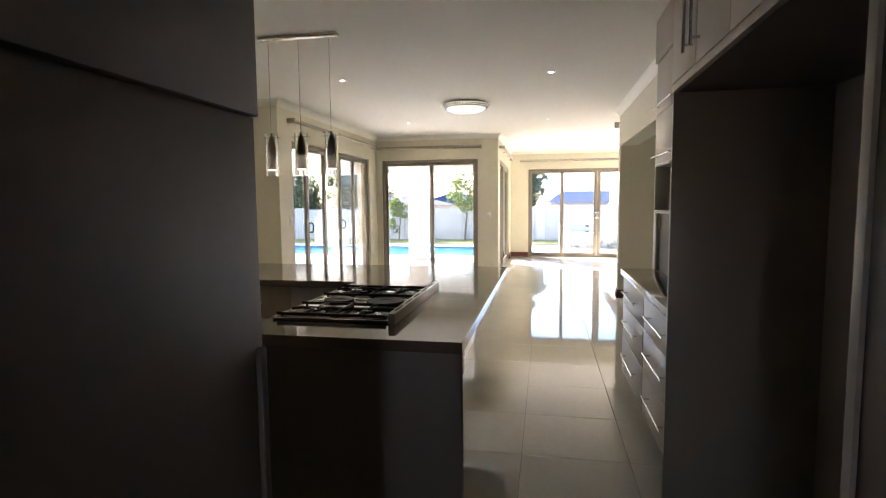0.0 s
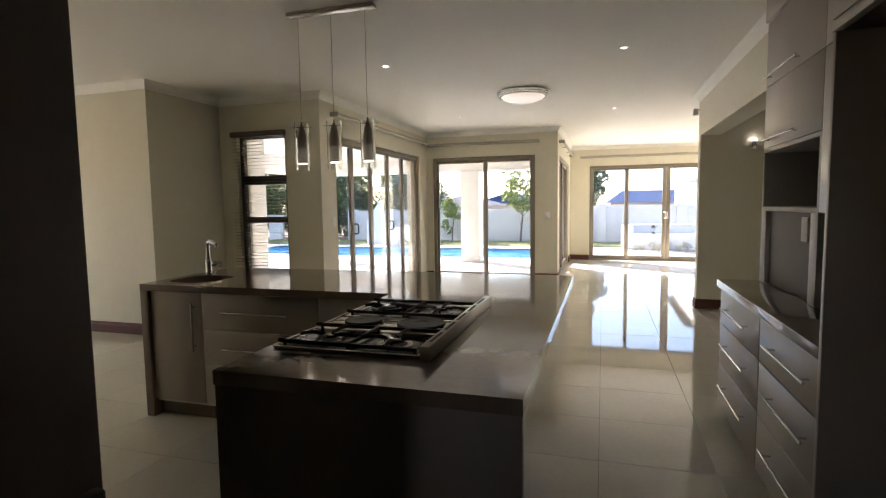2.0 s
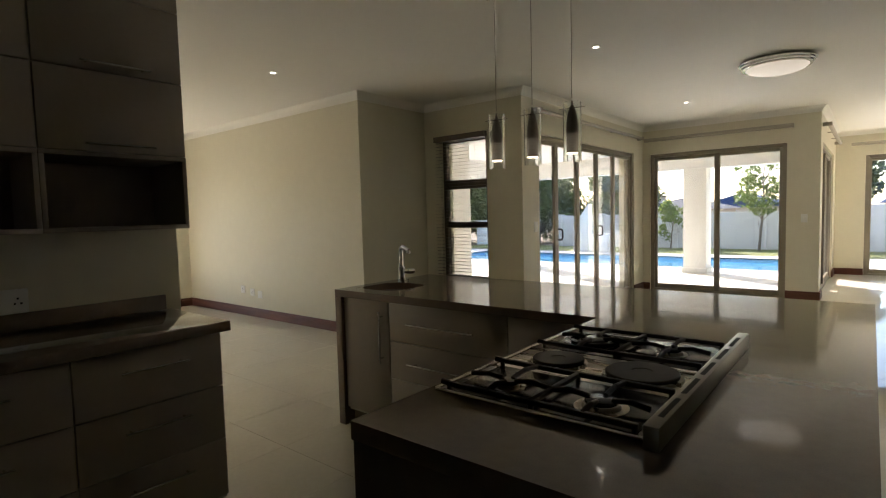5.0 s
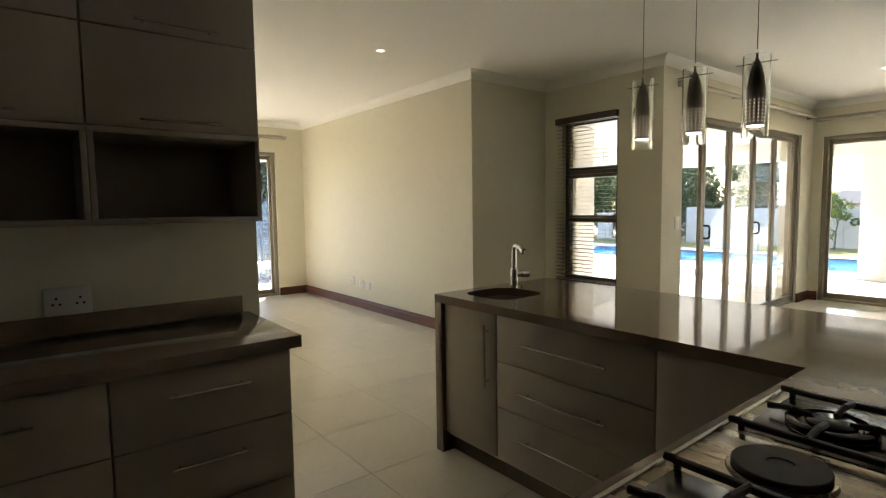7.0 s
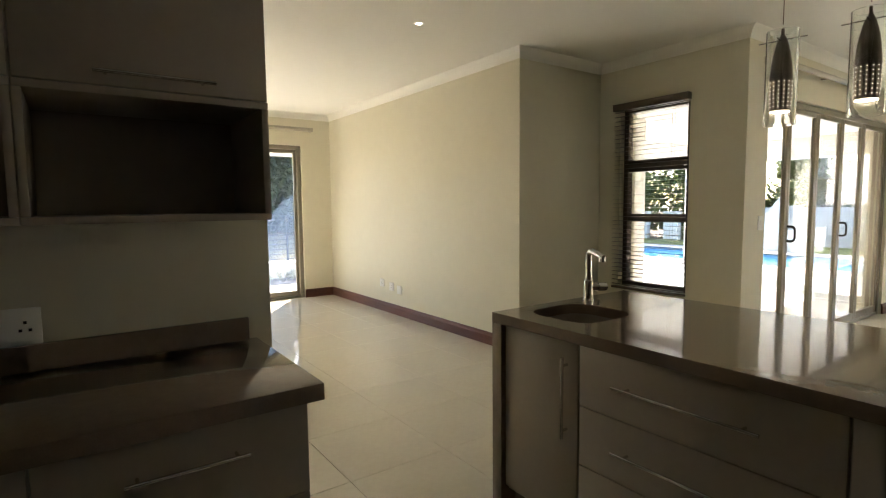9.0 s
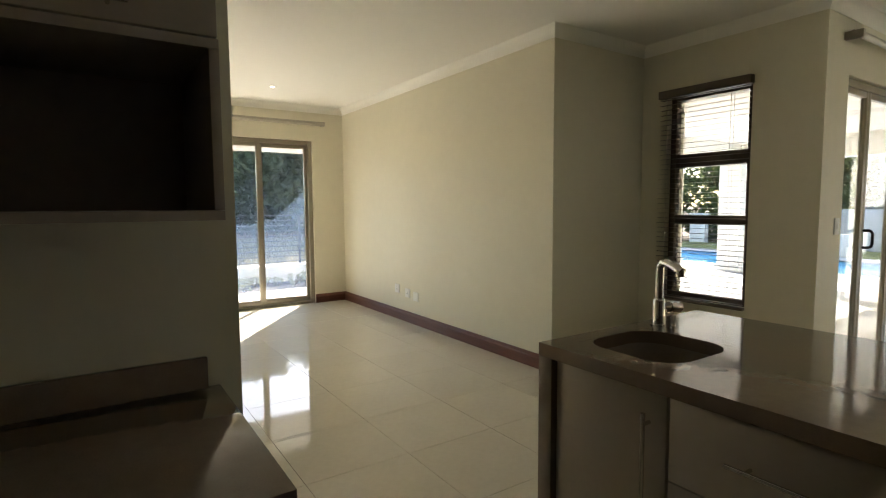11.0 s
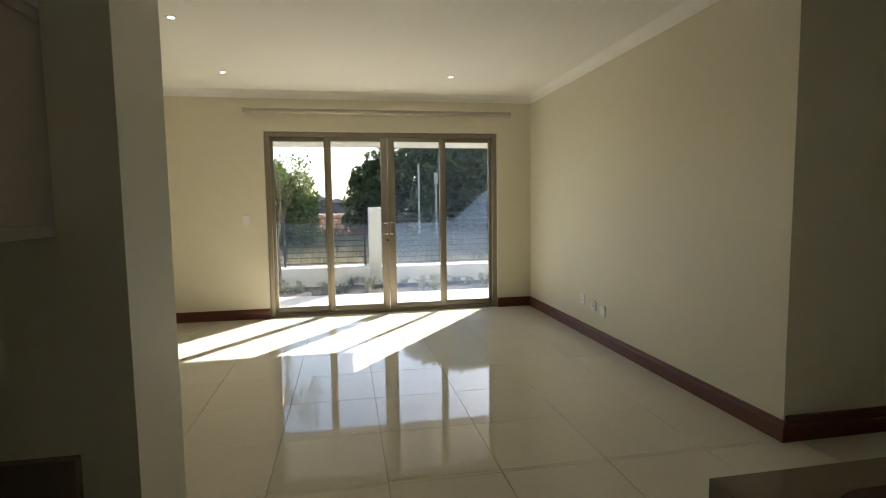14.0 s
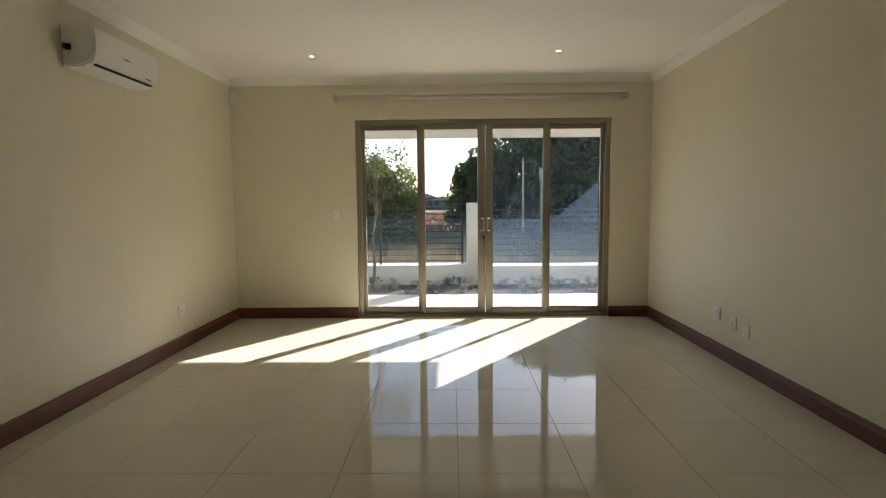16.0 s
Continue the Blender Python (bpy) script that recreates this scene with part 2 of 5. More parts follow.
def lathe(bm, cx, cy, profile, seg=24):
    """Rings of (radius, z) turned about an upright axis."""
    rings = []
    for r, z in profile:
        if r < 1e-5:
            rings.append([bm.verts.new((cx, cy, z))])
        else:
            rings.append([bm.verts.new((cx + r * math.cos(2 * math.pi * k / seg), cy + r * math.sin(2 * math.pi * k / seg), z)) for k in range(seg)])
    for a, b in zip(rings, rings[1:]):
        for k in range(seg):
            n = (k + 1) % seg
            if len(a) == 1 and len(b) > 1:
                bm.faces.new((a[0], b[k], b[n]))
            elif len(b) == 1 and len(a) > 1:
                bm.faces.new((a[k], b[0], a[n]))
            elif len(a) > 1:
                bm.faces.new((a[k], b[k], b[n], a[n]))
    return bm


def tube(bm, pts, r, seg=8):
    for p, q in zip(pts, pts[1:]):
        rod(bm, p, q, r, seg)
    return bm


def finish(ob, smooth):
    bm = bmesh.new()
    bm.from_mesh(ob.data)
    bmesh.ops.recalc_face_normals(bm, faces=bm.faces)
    bm.to_mesh(ob.data)
    bm.free()
    if smooth:
        for p in ob.data.polygons:
            p.use_smooth = True
        ob.data.set_sharp_from_angle(angle=radians(40))


def thing(name, at, label, category, group="", kind=""):
    ob = new(name)
    ob.empty_display_size = 0.1
    ob.location = at
    ORIGIN[ob] = Vector(at)
    return tagged(ob, label, category, group, kind)


def part(name, bm, material, parent, label="", smooth=True):
    """Links a bmesh given in world metres as one mesh under a thing or a part."""
    o = ORIGIN[parent]
    bm.transform(Matrix.Translation(-o))
    me = bpy.data.meshes.new(name)
    bm.to_mesh(me)
    bm.free()
    me.materials.append(material)
    ob = new(name, me)
    ob.parent = parent
    ORIGIN[ob] = o
    finish(ob, smooth)
    return tagged(ob, label)


def solid(name, bm, material, label="", category="", group="", kind="structure", smooth=False, at=None):
    """A thing that is one mesh."""
    me = bpy.data.meshes.new(name)
    if at is not None:
        bm.transform(Matrix.Translation(-Vector(at)))
    bm.to_mesh(me)
    bm.free()
    me.materials.append(material)
    ob = new(name, me)
    if at is not None:
        ob.location = at
    ORIGIN[ob] = Vector(at) if at is not None else Vector((0, 0, 0))
    finish(ob, smooth)
    return tagged(ob, label, category, group, kind)


def B():
    return bmesh.new()


H = 2.75          # ceiling height
XW, YS, YN = -8.56, 0.715, 5.50      # living room: west, south and north faces
XC, YW = -4.385, 6.62                 # sink corner: wall end and window wall
X1, Y2, X5, Y3 = -2.96, 10.60, -0.50, 14.30
XP0, XP1, YP = -2.992, -2.77, 2.742   # wall between kitchen and living room
XO, YJ = 1.46, 8.42                  # opening to the passage
XE = 1.60                            # kitchen's east wall
XK, YT = -0.19, 1.345                # tall dark unit's corner
DOOR = 2.28


# ---- shell ----
def wall(name, axis, a0, a1, f0, f1, label, gaps=(), z0=-0.06, z1=H + 0.24):
    """A wall along an axis from a0 to a1, between the faces f0 and f1, with gaps (start, end, sill, head)."""
    bm = B()

    def piece(s, e, zl, zh):
        if axis == "x":
            box(bm, s, e, f0, f1, zl, zh)
        else:
            box(bm, f0, f1, s, e, zl, zh)
    at = a0
    for s, e, lo, hi in gaps:
        piece(at, s, z0, z1)
        piece(s, e, hi, z1)
        if lo > 0:
            piece(s, e, z0, lo)
        at = e
    piece(at, a1, z0, z1)
    return solid(name, bm, M_WALL, label, "wall")


WIN = (-4.14, -3.435, 0.552, 2.30)
D4 = (2.135, 5.045)
D1 = (6.99, 10.17)
D2 = (-2.84, -0.90)
D5 = (11.00, 13.70)
D3 = (-0.04, 3.46)
beige = "smooth cream-beige painted plaster wall"
wall("wall_west", "y", YS - 0.25, YN + 0.27, XW - 0.25, XW, beige + " around glazed doors", [(*D4, 0, DOOR)])
wall("wall_living_north", "x", XW, XC, YN, YN + 0.27, beige)
wall("wall_sink_corner", "y", YN + 0.27, YW, XC - 0.25, XC, beige)
wall("wall_window", "x", XC - 0.25, X1, YW, YW + 0.25, beige + " around the window", [WIN])
wall("wall_folding_door", "y", YW + 0.25, Y2, X1 - 0.25, X1, beige + " around folding doors", [(*D1, 0, DOOR)])
wall("wall_sliding_door", "x", X1 - 0.25, X5, Y2, Y2 + 0.25, beige + " around a sliding door", [(*D2, 0, DOOR)])
wall("wall_side_door", "y", Y2 + 0.25, Y3, X5 - 0.25, X5, beige + " around a side door", [(*D5, 0, DOOR)])
wall("wall_north", "x", X5 - 0.25, 4.25, Y3, Y3 + 0.25, beige + " around garden doors", [(*D3, 0, DOOR)])
wall("wall_far_east", "y", YJ + 0.15, Y3, 4.0, 4.25, beige)
wall("wall_jamb", "x", XO, 4.0, YJ, YJ + 0.15, beige + " beside the passage")
wall("wall_passage", "y", 4.7, YJ, 3.3, 3.55, beige)
wall("wall_lintel", "y", 4.95, YJ, XO, XO + 0.24, beige + " over the passage opening", z0=2.23)
wall("wall_kitchen_east", "y", -2.0, 4.95, XE, XE + 0.25, beige)
wall("wall_passage_south", "x", XE + 0.25, 3.3, 4.7, 4.95, beige)
wall("wall_south", "x", XW - 0.25, -0.86, YS - 0.25, YS, beige)
wall("wall_corridor", "y", -2.0, YS - 0.25, -1.11, -0.86, beige)
# unseen gap added behind the camera, lets sky light onto the dark panels
wall("wall_behind", "x", -1.11, XE + 0.25, -2.25, -2.0, beige + " with an unseen opening added to let in daylight", [(-0.18, 0.1, 0, 2.0)])
wall("wall_partition", "y", YS, YP, XP0, XP1, beige + " between kitchen and living room")

bm = B()
box(bm, XW - 0.25, XC, YS - 0.25, YN + 0.27, H, H + 0.2)
box(bm, XC, 4.25, -2.25, YW + 0.25, H, H + 0.2)
box(bm, X1 - 0.25, 4.25, YW + 0.25, Y2 + 0.25, H, H + 0.2)
box(bm, X5 - 0.25, 4.25, Y2 + 0.25, Y3 + 0.25, H, H + 0.2)
solid("ceiling", bm, M_CEIL, "white painted plaster ceiling", "ceiling")

# roof slab over the rooms, keeps daylight out of the wall tops
bm = B()
box(bm, XW - 0.25, 4.25, YS - 0.25, YW + 0.25, H + 0.25, H + 0.55)
box(bm, -1.2, 4.25, -2.3, YS - 0.25, H + 0.25, H + 0.55)
box(bm, X1 - 0.25, 4.25, YW + 0.25, Y2 + 0.25, H + 0.25, H + 0.55)
box(bm, X5 - 0.25, 4.25, Y2 + 0.25, Y3 + 0.25, H + 0.25, H + 0.55)
solid("roof_slab", bm, M_RENDER, "flat plastered roof slab", "roof")

# coved cornice and timber skirting, run by run: (x0, y0, x1, y1, inward x, inward y)
RUNS = [
    (XW, YS, XW, YN, 1, 0), (XW, YN, XC, YN, 0, -1), (XC, YN, XC, YW, 1, 0), (XC, YW, X1, YW, 0, -1),
    (X1, YW, X1, Y2, 1, 0), (X1, Y2, X5, Y2, 0, -1), (X5, Y2, X5, Y3, 1, 0), (X5, Y3, 4.0, Y3, 0, -1),
    (XW, YS, XP0, YS, 0, 1), (XP0, YS, XP0, YP, -1, 0), (XP0, YP, XP1, YP, 0, 1), (XO, 4.95, XO, YJ + 0.15, -1, 0), (XO, YJ + 0.15, 4.0, YJ + 0.15, 0, 1),
]


def sweep(run, profile, s0=None, s1=None, m0=0, m1=0):
    """A profile of (out from the wall, height) run along a wall; m0, m1: 1 mitres an inner corner at that end, -1 an outer one."""
    x0, y0, x1, y1, nx, ny = run
    d = Vector((x1 - x0, y1 - y0, 0))
    L = d.length
    d.normalize()
    n = Vector((nx, ny, 0))
    p0 = Vector((x0, y0, 0))
    a, b = (0 if s0 is None else s0), (L if s1 is None else s1)
    bm = B()
    r0 = [bm.verts.new(p0 + d * (a + m0 * o) + n * o + Vector((0, 0, z))) for o, z in profile]
    r1 = [bm.verts.new(p0 + d * (b - m1 * o) + n * o + Vector((0, 0, z))) for o, z in profile]
    k = len(profile)
    for i in range(k):
        j = (i + 1) % k
        bm.faces.new((r0[i], r0[j], r1[j], r1[i]))
    bm.faces.new(r0[::-1])
    bm.faces.new(r1)
    return bm


COVE = [(-0.02, H + 0.01), (-0.02, H - 0.085), (0.003, H - 0.085), (0.006, H - 0.078), (0.014, H - 0.055), (0.030, H - 0.030), (0.050, H - 0.013), (0.068, H - 0.005), (0.072, H - 0.001), (0.072, H + 0.01)]
MITRE = [(1, 1), (1, -1), (-1, 1), (1, -1), (-1, 1), (1, -1), (-1, 1), (1, 0), (1, 1), (1, -1), (-1, -1), (0, -1), (-1, 0)]
for i, run in enumerate(RUNS):
    solid("cornice_%d" % (i + 1), sweep(run, COVE, None, None, *MITRE[i]), M_CEIL, "white coved plaster cornice", "cornice", smooth=True)
SK = [(-0.01, -0.01), (0.020, -0.01), (0.020, 0.086), (0.017, 0.094), (0.012, 0.100), (0.012, 0.112), (0.008, 0.122), (-0.01, 0.124)]
SKIRTS = [(0, 0, D4[0] - YS), (0, D4[1] - YS, YN - YS), (1, 0, XC - XW + 0.02), (2, 0.0, YW - YN), (3, 0, X1 - XC),
          (4, 0, D1[0] - YW), (4, D1[1] - YW, Y2 - YW), (5, 0, D2[0] - X1), (5, D2[1] - X1, X5 - X1 + 0.02), (6, 0, D5[0] - Y2), (6, D5[1] - Y2, Y3 - Y2),
          (7, 0, D3[0] - X5), (8, 0, XP0 - XW), (9, 0, YP - YS), (12, 0, 4.0 - XO)]
for i, (r, a, b) in enumerate(SKIRTS):
    solid("baseboard_%d" % (i + 1), sweep(RUNS[r], SK, a, b), M_SKIRT, "dark reddish-brown stained timber skirting board", "baseboard")
solid("baseboard_jamb_end", sweep((XO, YJ, XO, YJ + 0.15, -1, 0), SK, -0.02, 0.17), M_SKIRT, "dark reddish-brown stained timber skirting board", "baseboard")
solid("baseboard_jamb_south", sweep((XO, YJ, 3.3, YJ, 0, -1), SK), M_SKIRT, "dark reddish-brown stained timber skirting board", "baseboard")


# ---- doors and windows ----
def frame_rect(bm, put, s, e, lo, hi, w, d0, d1, wb=None):
    """Four members round an opening; put(bm, s0, s1, depth0, depth1, z0, z1) lays a bar."""
    wb = w if wb is None else wb
    put(bm, s, s + w, d0, d1, lo, hi)
    put(bm, e - w, e, d0, d1, lo, hi)
    put(bm, s + w, e - w, d0, d1, hi - w, hi)
    put(bm, s + w, e - w, d0, d1, lo, lo + wb)


def glazed(name, axis, face, sign, s, e, hi, cuts, label, handles=(), dusty=False, rail=0.055, folds=False):
    """Aluminium doors: an outer frame and one leaf between each two cuts. face: the wall's inner face; sign: the way out."""
    def put(bm, a, b, d0, d1, z0, z1, bevel=0.003):
        f0, f1 = sorted((face + sign * d0, face + sign * d1))
        if axis == "x":
            box(bm, a, b, f0, f1, z0, z1, bevel)
        else:
            box(bm, f0, f1, a, b, z0, z1, bevel)
    at = ((s + e) / 2, face + sign * 0.06, 0) if axis == "x" else (face + sign * 0.06, (s + e) / 2, 0)
    door = thing(name, at, label, "glass door", kind="structure")
    bm = B()
    frame_rect(bm, put, s + 0.002, e - 0.002, 0.0, hi - 0.002, 0.055, 0.03, 0.15, 0.03)
    part("door_frame", bm, M_ALU, door)
    edges = [s + 0.05, *cuts, e - 0.05]
    for k, (a, b) in enumerate(zip(edges, edges[1:])):
        d = 0.045 if (k in (1, 2) or folds) else 0.09
        lap = 0.0 if folds else 0.012
        four = len(cuts) == 3
        la, lb = (0.0 if four and k == 2 else lap), (0.0 if four and k == 1 else lap)
        ra, rb = (rail + 0.03 if four and k == 2 else rail), (rail + 0.03 if four and k == 1 else rail)
        bm = B()
        a0, b0, top = a - la + 0.002, b + lb - 0.002, hi - 0.057
        put(bm, a0, a0 + ra, d, d + 0.04, 0.032, top)
        put(bm, b0 - rb, b0, d, d + 0.04, 0.032, top)
        put(bm, a0 + ra, b0 - rb, d, d + 0.04, top - rail, top)
        put(bm, a0 + ra, b0 - rb, d, d + 0.04, 0.032, 0.107)
        leaf = part("door_leaf", bm, M_ALU, door)
        bm = B()
        put(bm, a0 + ra - 0.006, b0 - rb + 0.006, d + 0.017, d + 0.023, 0.10, hi - 0.05 - rail, 0)
        part("pane", bm, M_GLASS_W if dusty and k > 1 else M_GLASS, leaf, "clear glass pane", smooth=False).visible_shadow = False
    for h, style in handles:
        bm = B()
        z = 1.06
        if style == "D":
            pts = [(-0.045, 0.0), (-0.045, 0.04), (-0.03, 0.055), (0.03, 0.055), (0.045, 0.04), (0.045, 0.0)]
        else:
            pts = [(-0.07, 0.0), (-0.07, 0.045), (0.07, 0.045), (0.07, 0.0)]
        def world(zz, out):
            side = 0.0 if style == "D" else math.copysign(0.7 * out, (s + e) / 2 - h)
            dd = face + sign * (0.045 - out)
            return (h + side, dd, z + 0.02 + zz) if axis == "x" else (dd, h + side, z + 0.02 + zz)
        tube(bm, [world(a * (1.5 if style == "D" else 1.0), b * 1.15) for a, b in pts], 0.011)
        part("door_handle", bm, M_IRON if style == "D" else M_STEEL, door, "black pull handle" if style == "D" else "steel pull handle")
    return door


d4 = glazed("door_living", "y", XW, -1, *D4, DOOR, [2.88, 3.62, 4.33], "four-leaf bronze aluminium glazed garden doors, closed", [(3.565, "U"), (3.675, "U")], dusty=True)
bm = B()
lathe(bm, 0, 0, [(0.0, 0.012), (0.016, 0.012), (0.016, 0.0)], 12)
bm.transform(Matrix.Translation((XW - 0.045, 3.60, 0.93)) @ Matrix.Rotation(radians(90), 4, "Y"))
part("door_lock", bm, M_CHROME, d4)
glazed("door_folding", "y", X1, -1, *D1, DOOR, [7.525, 8.15, 8.79, 9.415], "five-leaf bronze aluminium folding glass doors, closed", [(7.555, "D"), (8.82, "D")], rail=0.045, folds=True)
glazed("door_sliding", "x", Y2, 1, *D2, DOOR, [-1.83], "two-leaf bronze aluminium sliding glass door, closed")
glazed("door_side", "y", X5, -1, *D5, DOOR, [12.35], "bronze aluminium sliding side door, closed")
glazed("door_garden", "x", Y3, 1, *D3, DOOR, [0.82, 1.70, 2.58], "four-leaf bronze aluminium garden doors, closed", [(1.645, "U"), (1.755, "U")])

# sink window with venetian blind
w0, w1, wz0, wz1 = WIN
win = thing("window_1", ((w0 + w1) / 2, YW + 0.12, wz0), "dark aluminium three-light window behind a blind", "window", kind="structure")
bm = B()
put_w = lambda bm, a, b, d0, d1, z0, z1: box(bm, a, b, YW + d0, YW + d1, z0, z1, 0.003)
frame_rect(bm, put_w, w0 + 0.002, w1 - 0.002, wz0 + 0.002, wz1 - 0.002, 0.05, 0.06, 0.13)
part("window_frame", bm, M_ALU_DARK, win)
for z, half in ((1.235, 0.038), (1.735, 0.055)):
    bm = B()
    box(bm, w0 + 0.052, w1 - 0.052, YW + 0.062, YW + 0.128, z - half, z + half, 0.004)
    part("transom", bm, M_ALU_DARK, win)
for a, b in ((wz0 + 0.05, 1.199), (1.271, 1.682), (1.788, wz1 - 0.05)):
    bm = B()
    box(bm, w0 + 0.05, w1 - 0.05, YW + 0.092, YW + 0.098, a, b)
    part("pane", bm, M_GLASS, win, smooth=False).visible_shadow = False
blind = thing("venetian_blind", ((w0 + w1) / 2, YW - 0.03, wz1), "dark brown venetian blind, slats open, hung over the window", "blind")
bm = B()
box(bm, w0 - 0.05, w1 + 0.012, YW - 0.062, YW - 0.002, wz1 - 0.035, wz1 + 0.03, 0.004)
part("headrail", bm, M_BLIND, blind)
n_slats = 41
for i in range(n_slats):
    z = wz0 + 0.03 + (wz1 - wz0 - 0.08) * i / (n_slats - 1)
    bm = B()
    vs = []
    for (o, dz) in ((-0.022, 0.0), (-0.008, 0.002), (0.008, 0.002), (0.022, 0.0)):
        vs.append([bm.verts.new((x, YW - 0.032 + o * 0.98, z + dz + o * 0.03)) for x in (w0 - 0.045, w1 + 0.008)])
    for a, b in zip(vs, vs[1:]):
        bm.faces.new((a[0], a[1], b[1], b[0]))
    bmesh.ops.solidify(bm, geom=bm.faces[:], thickness=0.0016)
    part("slat", bm, M_BLIND, blind)
bm = B()
box(bm, w0 - 0.045, w1 + 0.008, YW - 0.054, YW - 0.010, wz0 - 0.012, wz0 + 0.010, 0.004)
part("bottom_rail", bm, M_BLIND, blind)
for x in (w0 + 0.13, w1 - 0.13):
    bm = B()
    rod(bm, (x, YW - 0.056, wz0), (x, YW - 0.056, wz1 - 0.03), 0.0012, 5)
    rod(bm, (x, YW - 0.008, wz0), (x, YW - 0.008, wz1 - 0.03), 0.0012, 5)
    part("ladder_cord", bm, M_BLIND, blind)


def curtain_rail(p, q, out, label="slim bronze-grey curtain rail on wall brackets"):
    """A double curtain rail from p to q at the wall, standing off by out."""
    p, q, out = Vector(p), Vector(q), Vector(out)
    r = thing("curtain_rail", (p + q) / 2, label, "curtain rail", "curtain rails over the doors")
    bm = B()
    rod(bm, p + out, q + out, 0.024, 14)
    part("pole", bm, M_POLE, r)
    bm = B()
    rod(bm, p + out * 0.55 + Vector((0, 0, 0.032)), q + out * 0.55 + Vector((0, 0, 0.032)), 0.010, 10)
    part("rear_pole", bm, M_POLE, r)
    for e in (p, q):
        bm = B()
        d = (q - p).normalized() * (0.03 if e is p else -0.03)
        a, b = e - d * 0.2, e + out * 1.25 + d
        box(bm, min(a.x, b.x), max(a.x, b.x), min(a.y, b.y), max(a.y, b.y), e.z - 0.02, e.z + 0.035, 0.004)
        part("bracket", bm, M_POLE, r)
    for k in (1, 2):
        c = p.lerp(q, k / 3)
        bm = B()
        rod(bm, c, c + out, 0.007, 8)
        part("bracket", bm, M_POLE, r)
    return r


curtain_rail((XW, 1.93, 2.50), (XW, 5.19, 2.50), (0.09, 0, 0))
curtain_rail((X1, 6.88, 2.52), (X1, 10.34, 2.52), (0.09, 0, 0))
curtain_rail((-2.90, Y2, 2.50), (-0.82, Y2, 2.50), (0, -0.09, 0))
curtain_rail((X5, 10.80, 2.50), (X5, 13.9, 2.50), (0.09, 0, 0))
curtain_rail((-0.25, Y3, 2.48), (3.6, Y3, 2.48), (0, -0.09, 0))


# ---- kitchen ----
def bar_handle(name, p, q, out, parent, r=0.006, material=None):
    """A bar handle from p to q on two feet."""
    p, q, out = Vector(p), Vector(q), Vector(out)
    bm = B()
    rod(bm, p + out, q + out, r, 10)
    d = (q - p)
    for f in (0.1, 0.9):
        c = p + d * f
        rod(bm, c, c + out, r * 0.8, 8)
    return part(name, bm, material or M_CHROME, parent, "slim steel bar handle")


TOP, TH = 0.90, 0.045
IX0, IX1, IY0, IY1 = -0.862, 0.09, 2.265, 4.635
PX0, PY0 = -2.66, 3.685

# island and peninsula base units
isl = thing("kitchen_island", ((IX0 + IX1) / 2, 3.1, 0), "dark-panelled kitchen island under a stone worktop", "island")
bm = B(); box(bm, IX0 + 0.003, IX1 - 0.003, IY0 + 0.003, IY0 + 0.035, 0.0, TOP - TH - 0.001, 0.002); part("end_panel", bm, M_DARKP, isl, "plain dark brown end panel")
bm = B(); box(bm, -0.285, -0.263, IY0 + 0.036, IY1 - 0.012, 0.0, TOP - TH - 0.002, 0.002); part("side_panel", bm, M_CAB, isl, "grey gloss panel set back under the overhang")
bm = B(); box(bm, IX0 + 0.045, -0.287, IY0 + 0.036, IY1 - 0.04, 0.10, TOP - TH - 0.002); part("body", bm, M_CARC, isl)
bm = B(); box(bm, IX0 + 0.09, -0.287, IY0 + 0.036, IY1 - 0.04, 0.0, 0.10); part("plinth", bm, M_DARKP, isl)
for a, b in ((IY0 + 0.04, 2.96), (2.964, 3.66)):
    bm = B(); box(bm, IX0 + 0.022, IX0 + 0.043, a, b, 0.12, TOP - TH - 0.004, 0.002); part("door", bm, M_CAB, isl)


def face_unit(name, label, x0, x1, y_face, depth, splits, parent_z=0.10, handle=None, doors=None, body_top=TOP - TH - 0.002):
    """Base unit facing south: fronts between the heights in splits."""
    u = thing(name, ((x0 + x1) / 2, y_face + depth / 2, 0), label, "cabinet", "base units of the peninsula")
    bm = B(); box(bm, x0, x1, y_face + 0.021, y_face + depth, parent_z, body_top); part("body", bm, M_CARC, u)
    bm = B(); box(bm, x0, x1, y_face + 0.06, y_face + depth, 0.0, parent_z); part("plinth", bm, M_DARKP, u)
    for a, b in zip(splits, splits[1:]):
        bm = B(); box(bm, x0 + 0.002, x1 - 0.002, y_face, y_face + 0.02, a + 0.002, b - 0.002, 0.002)
        f = part("drawer" if doors is None else "door", bm, M_CAB, u)
        if handle:
            h0, h1 = handle
            z = b - 0.115
            bar_handle("handle", (h0, y_face, z), (h1, y_face, z), (0, -0.03, 0), f)
        if doors is not None:
            bar_handle("handle", (doors, y_face, b - 0.38), (doors, y_face, b - 0.06), (0, -0.03, 0), f, 0.007)
    return u


YF = PY0 + 0.022
face_unit("sink_cabinet", "grey gloss sink cabinet with tall bar handle", PX0 + 0.062, -2.19, YF, 0.85, (0.12, TOP - TH - 0.004), doors=-2.245, body_top=0.66)
face_unit("drawer_cabinet", "grey gloss three-drawer cabinet with bar handles", -2.186, -1.345, YF, 0.85, (0.12, 0.385, 0.615, TOP - TH - 0.004), handle=(-2.02, -1.54))
face_unit("corner_cabinet", "plain grey gloss corner cabinet front", -1.341, IX0 + 0.018, YF, 0.85, (0.12, TOP - TH - 0.004))

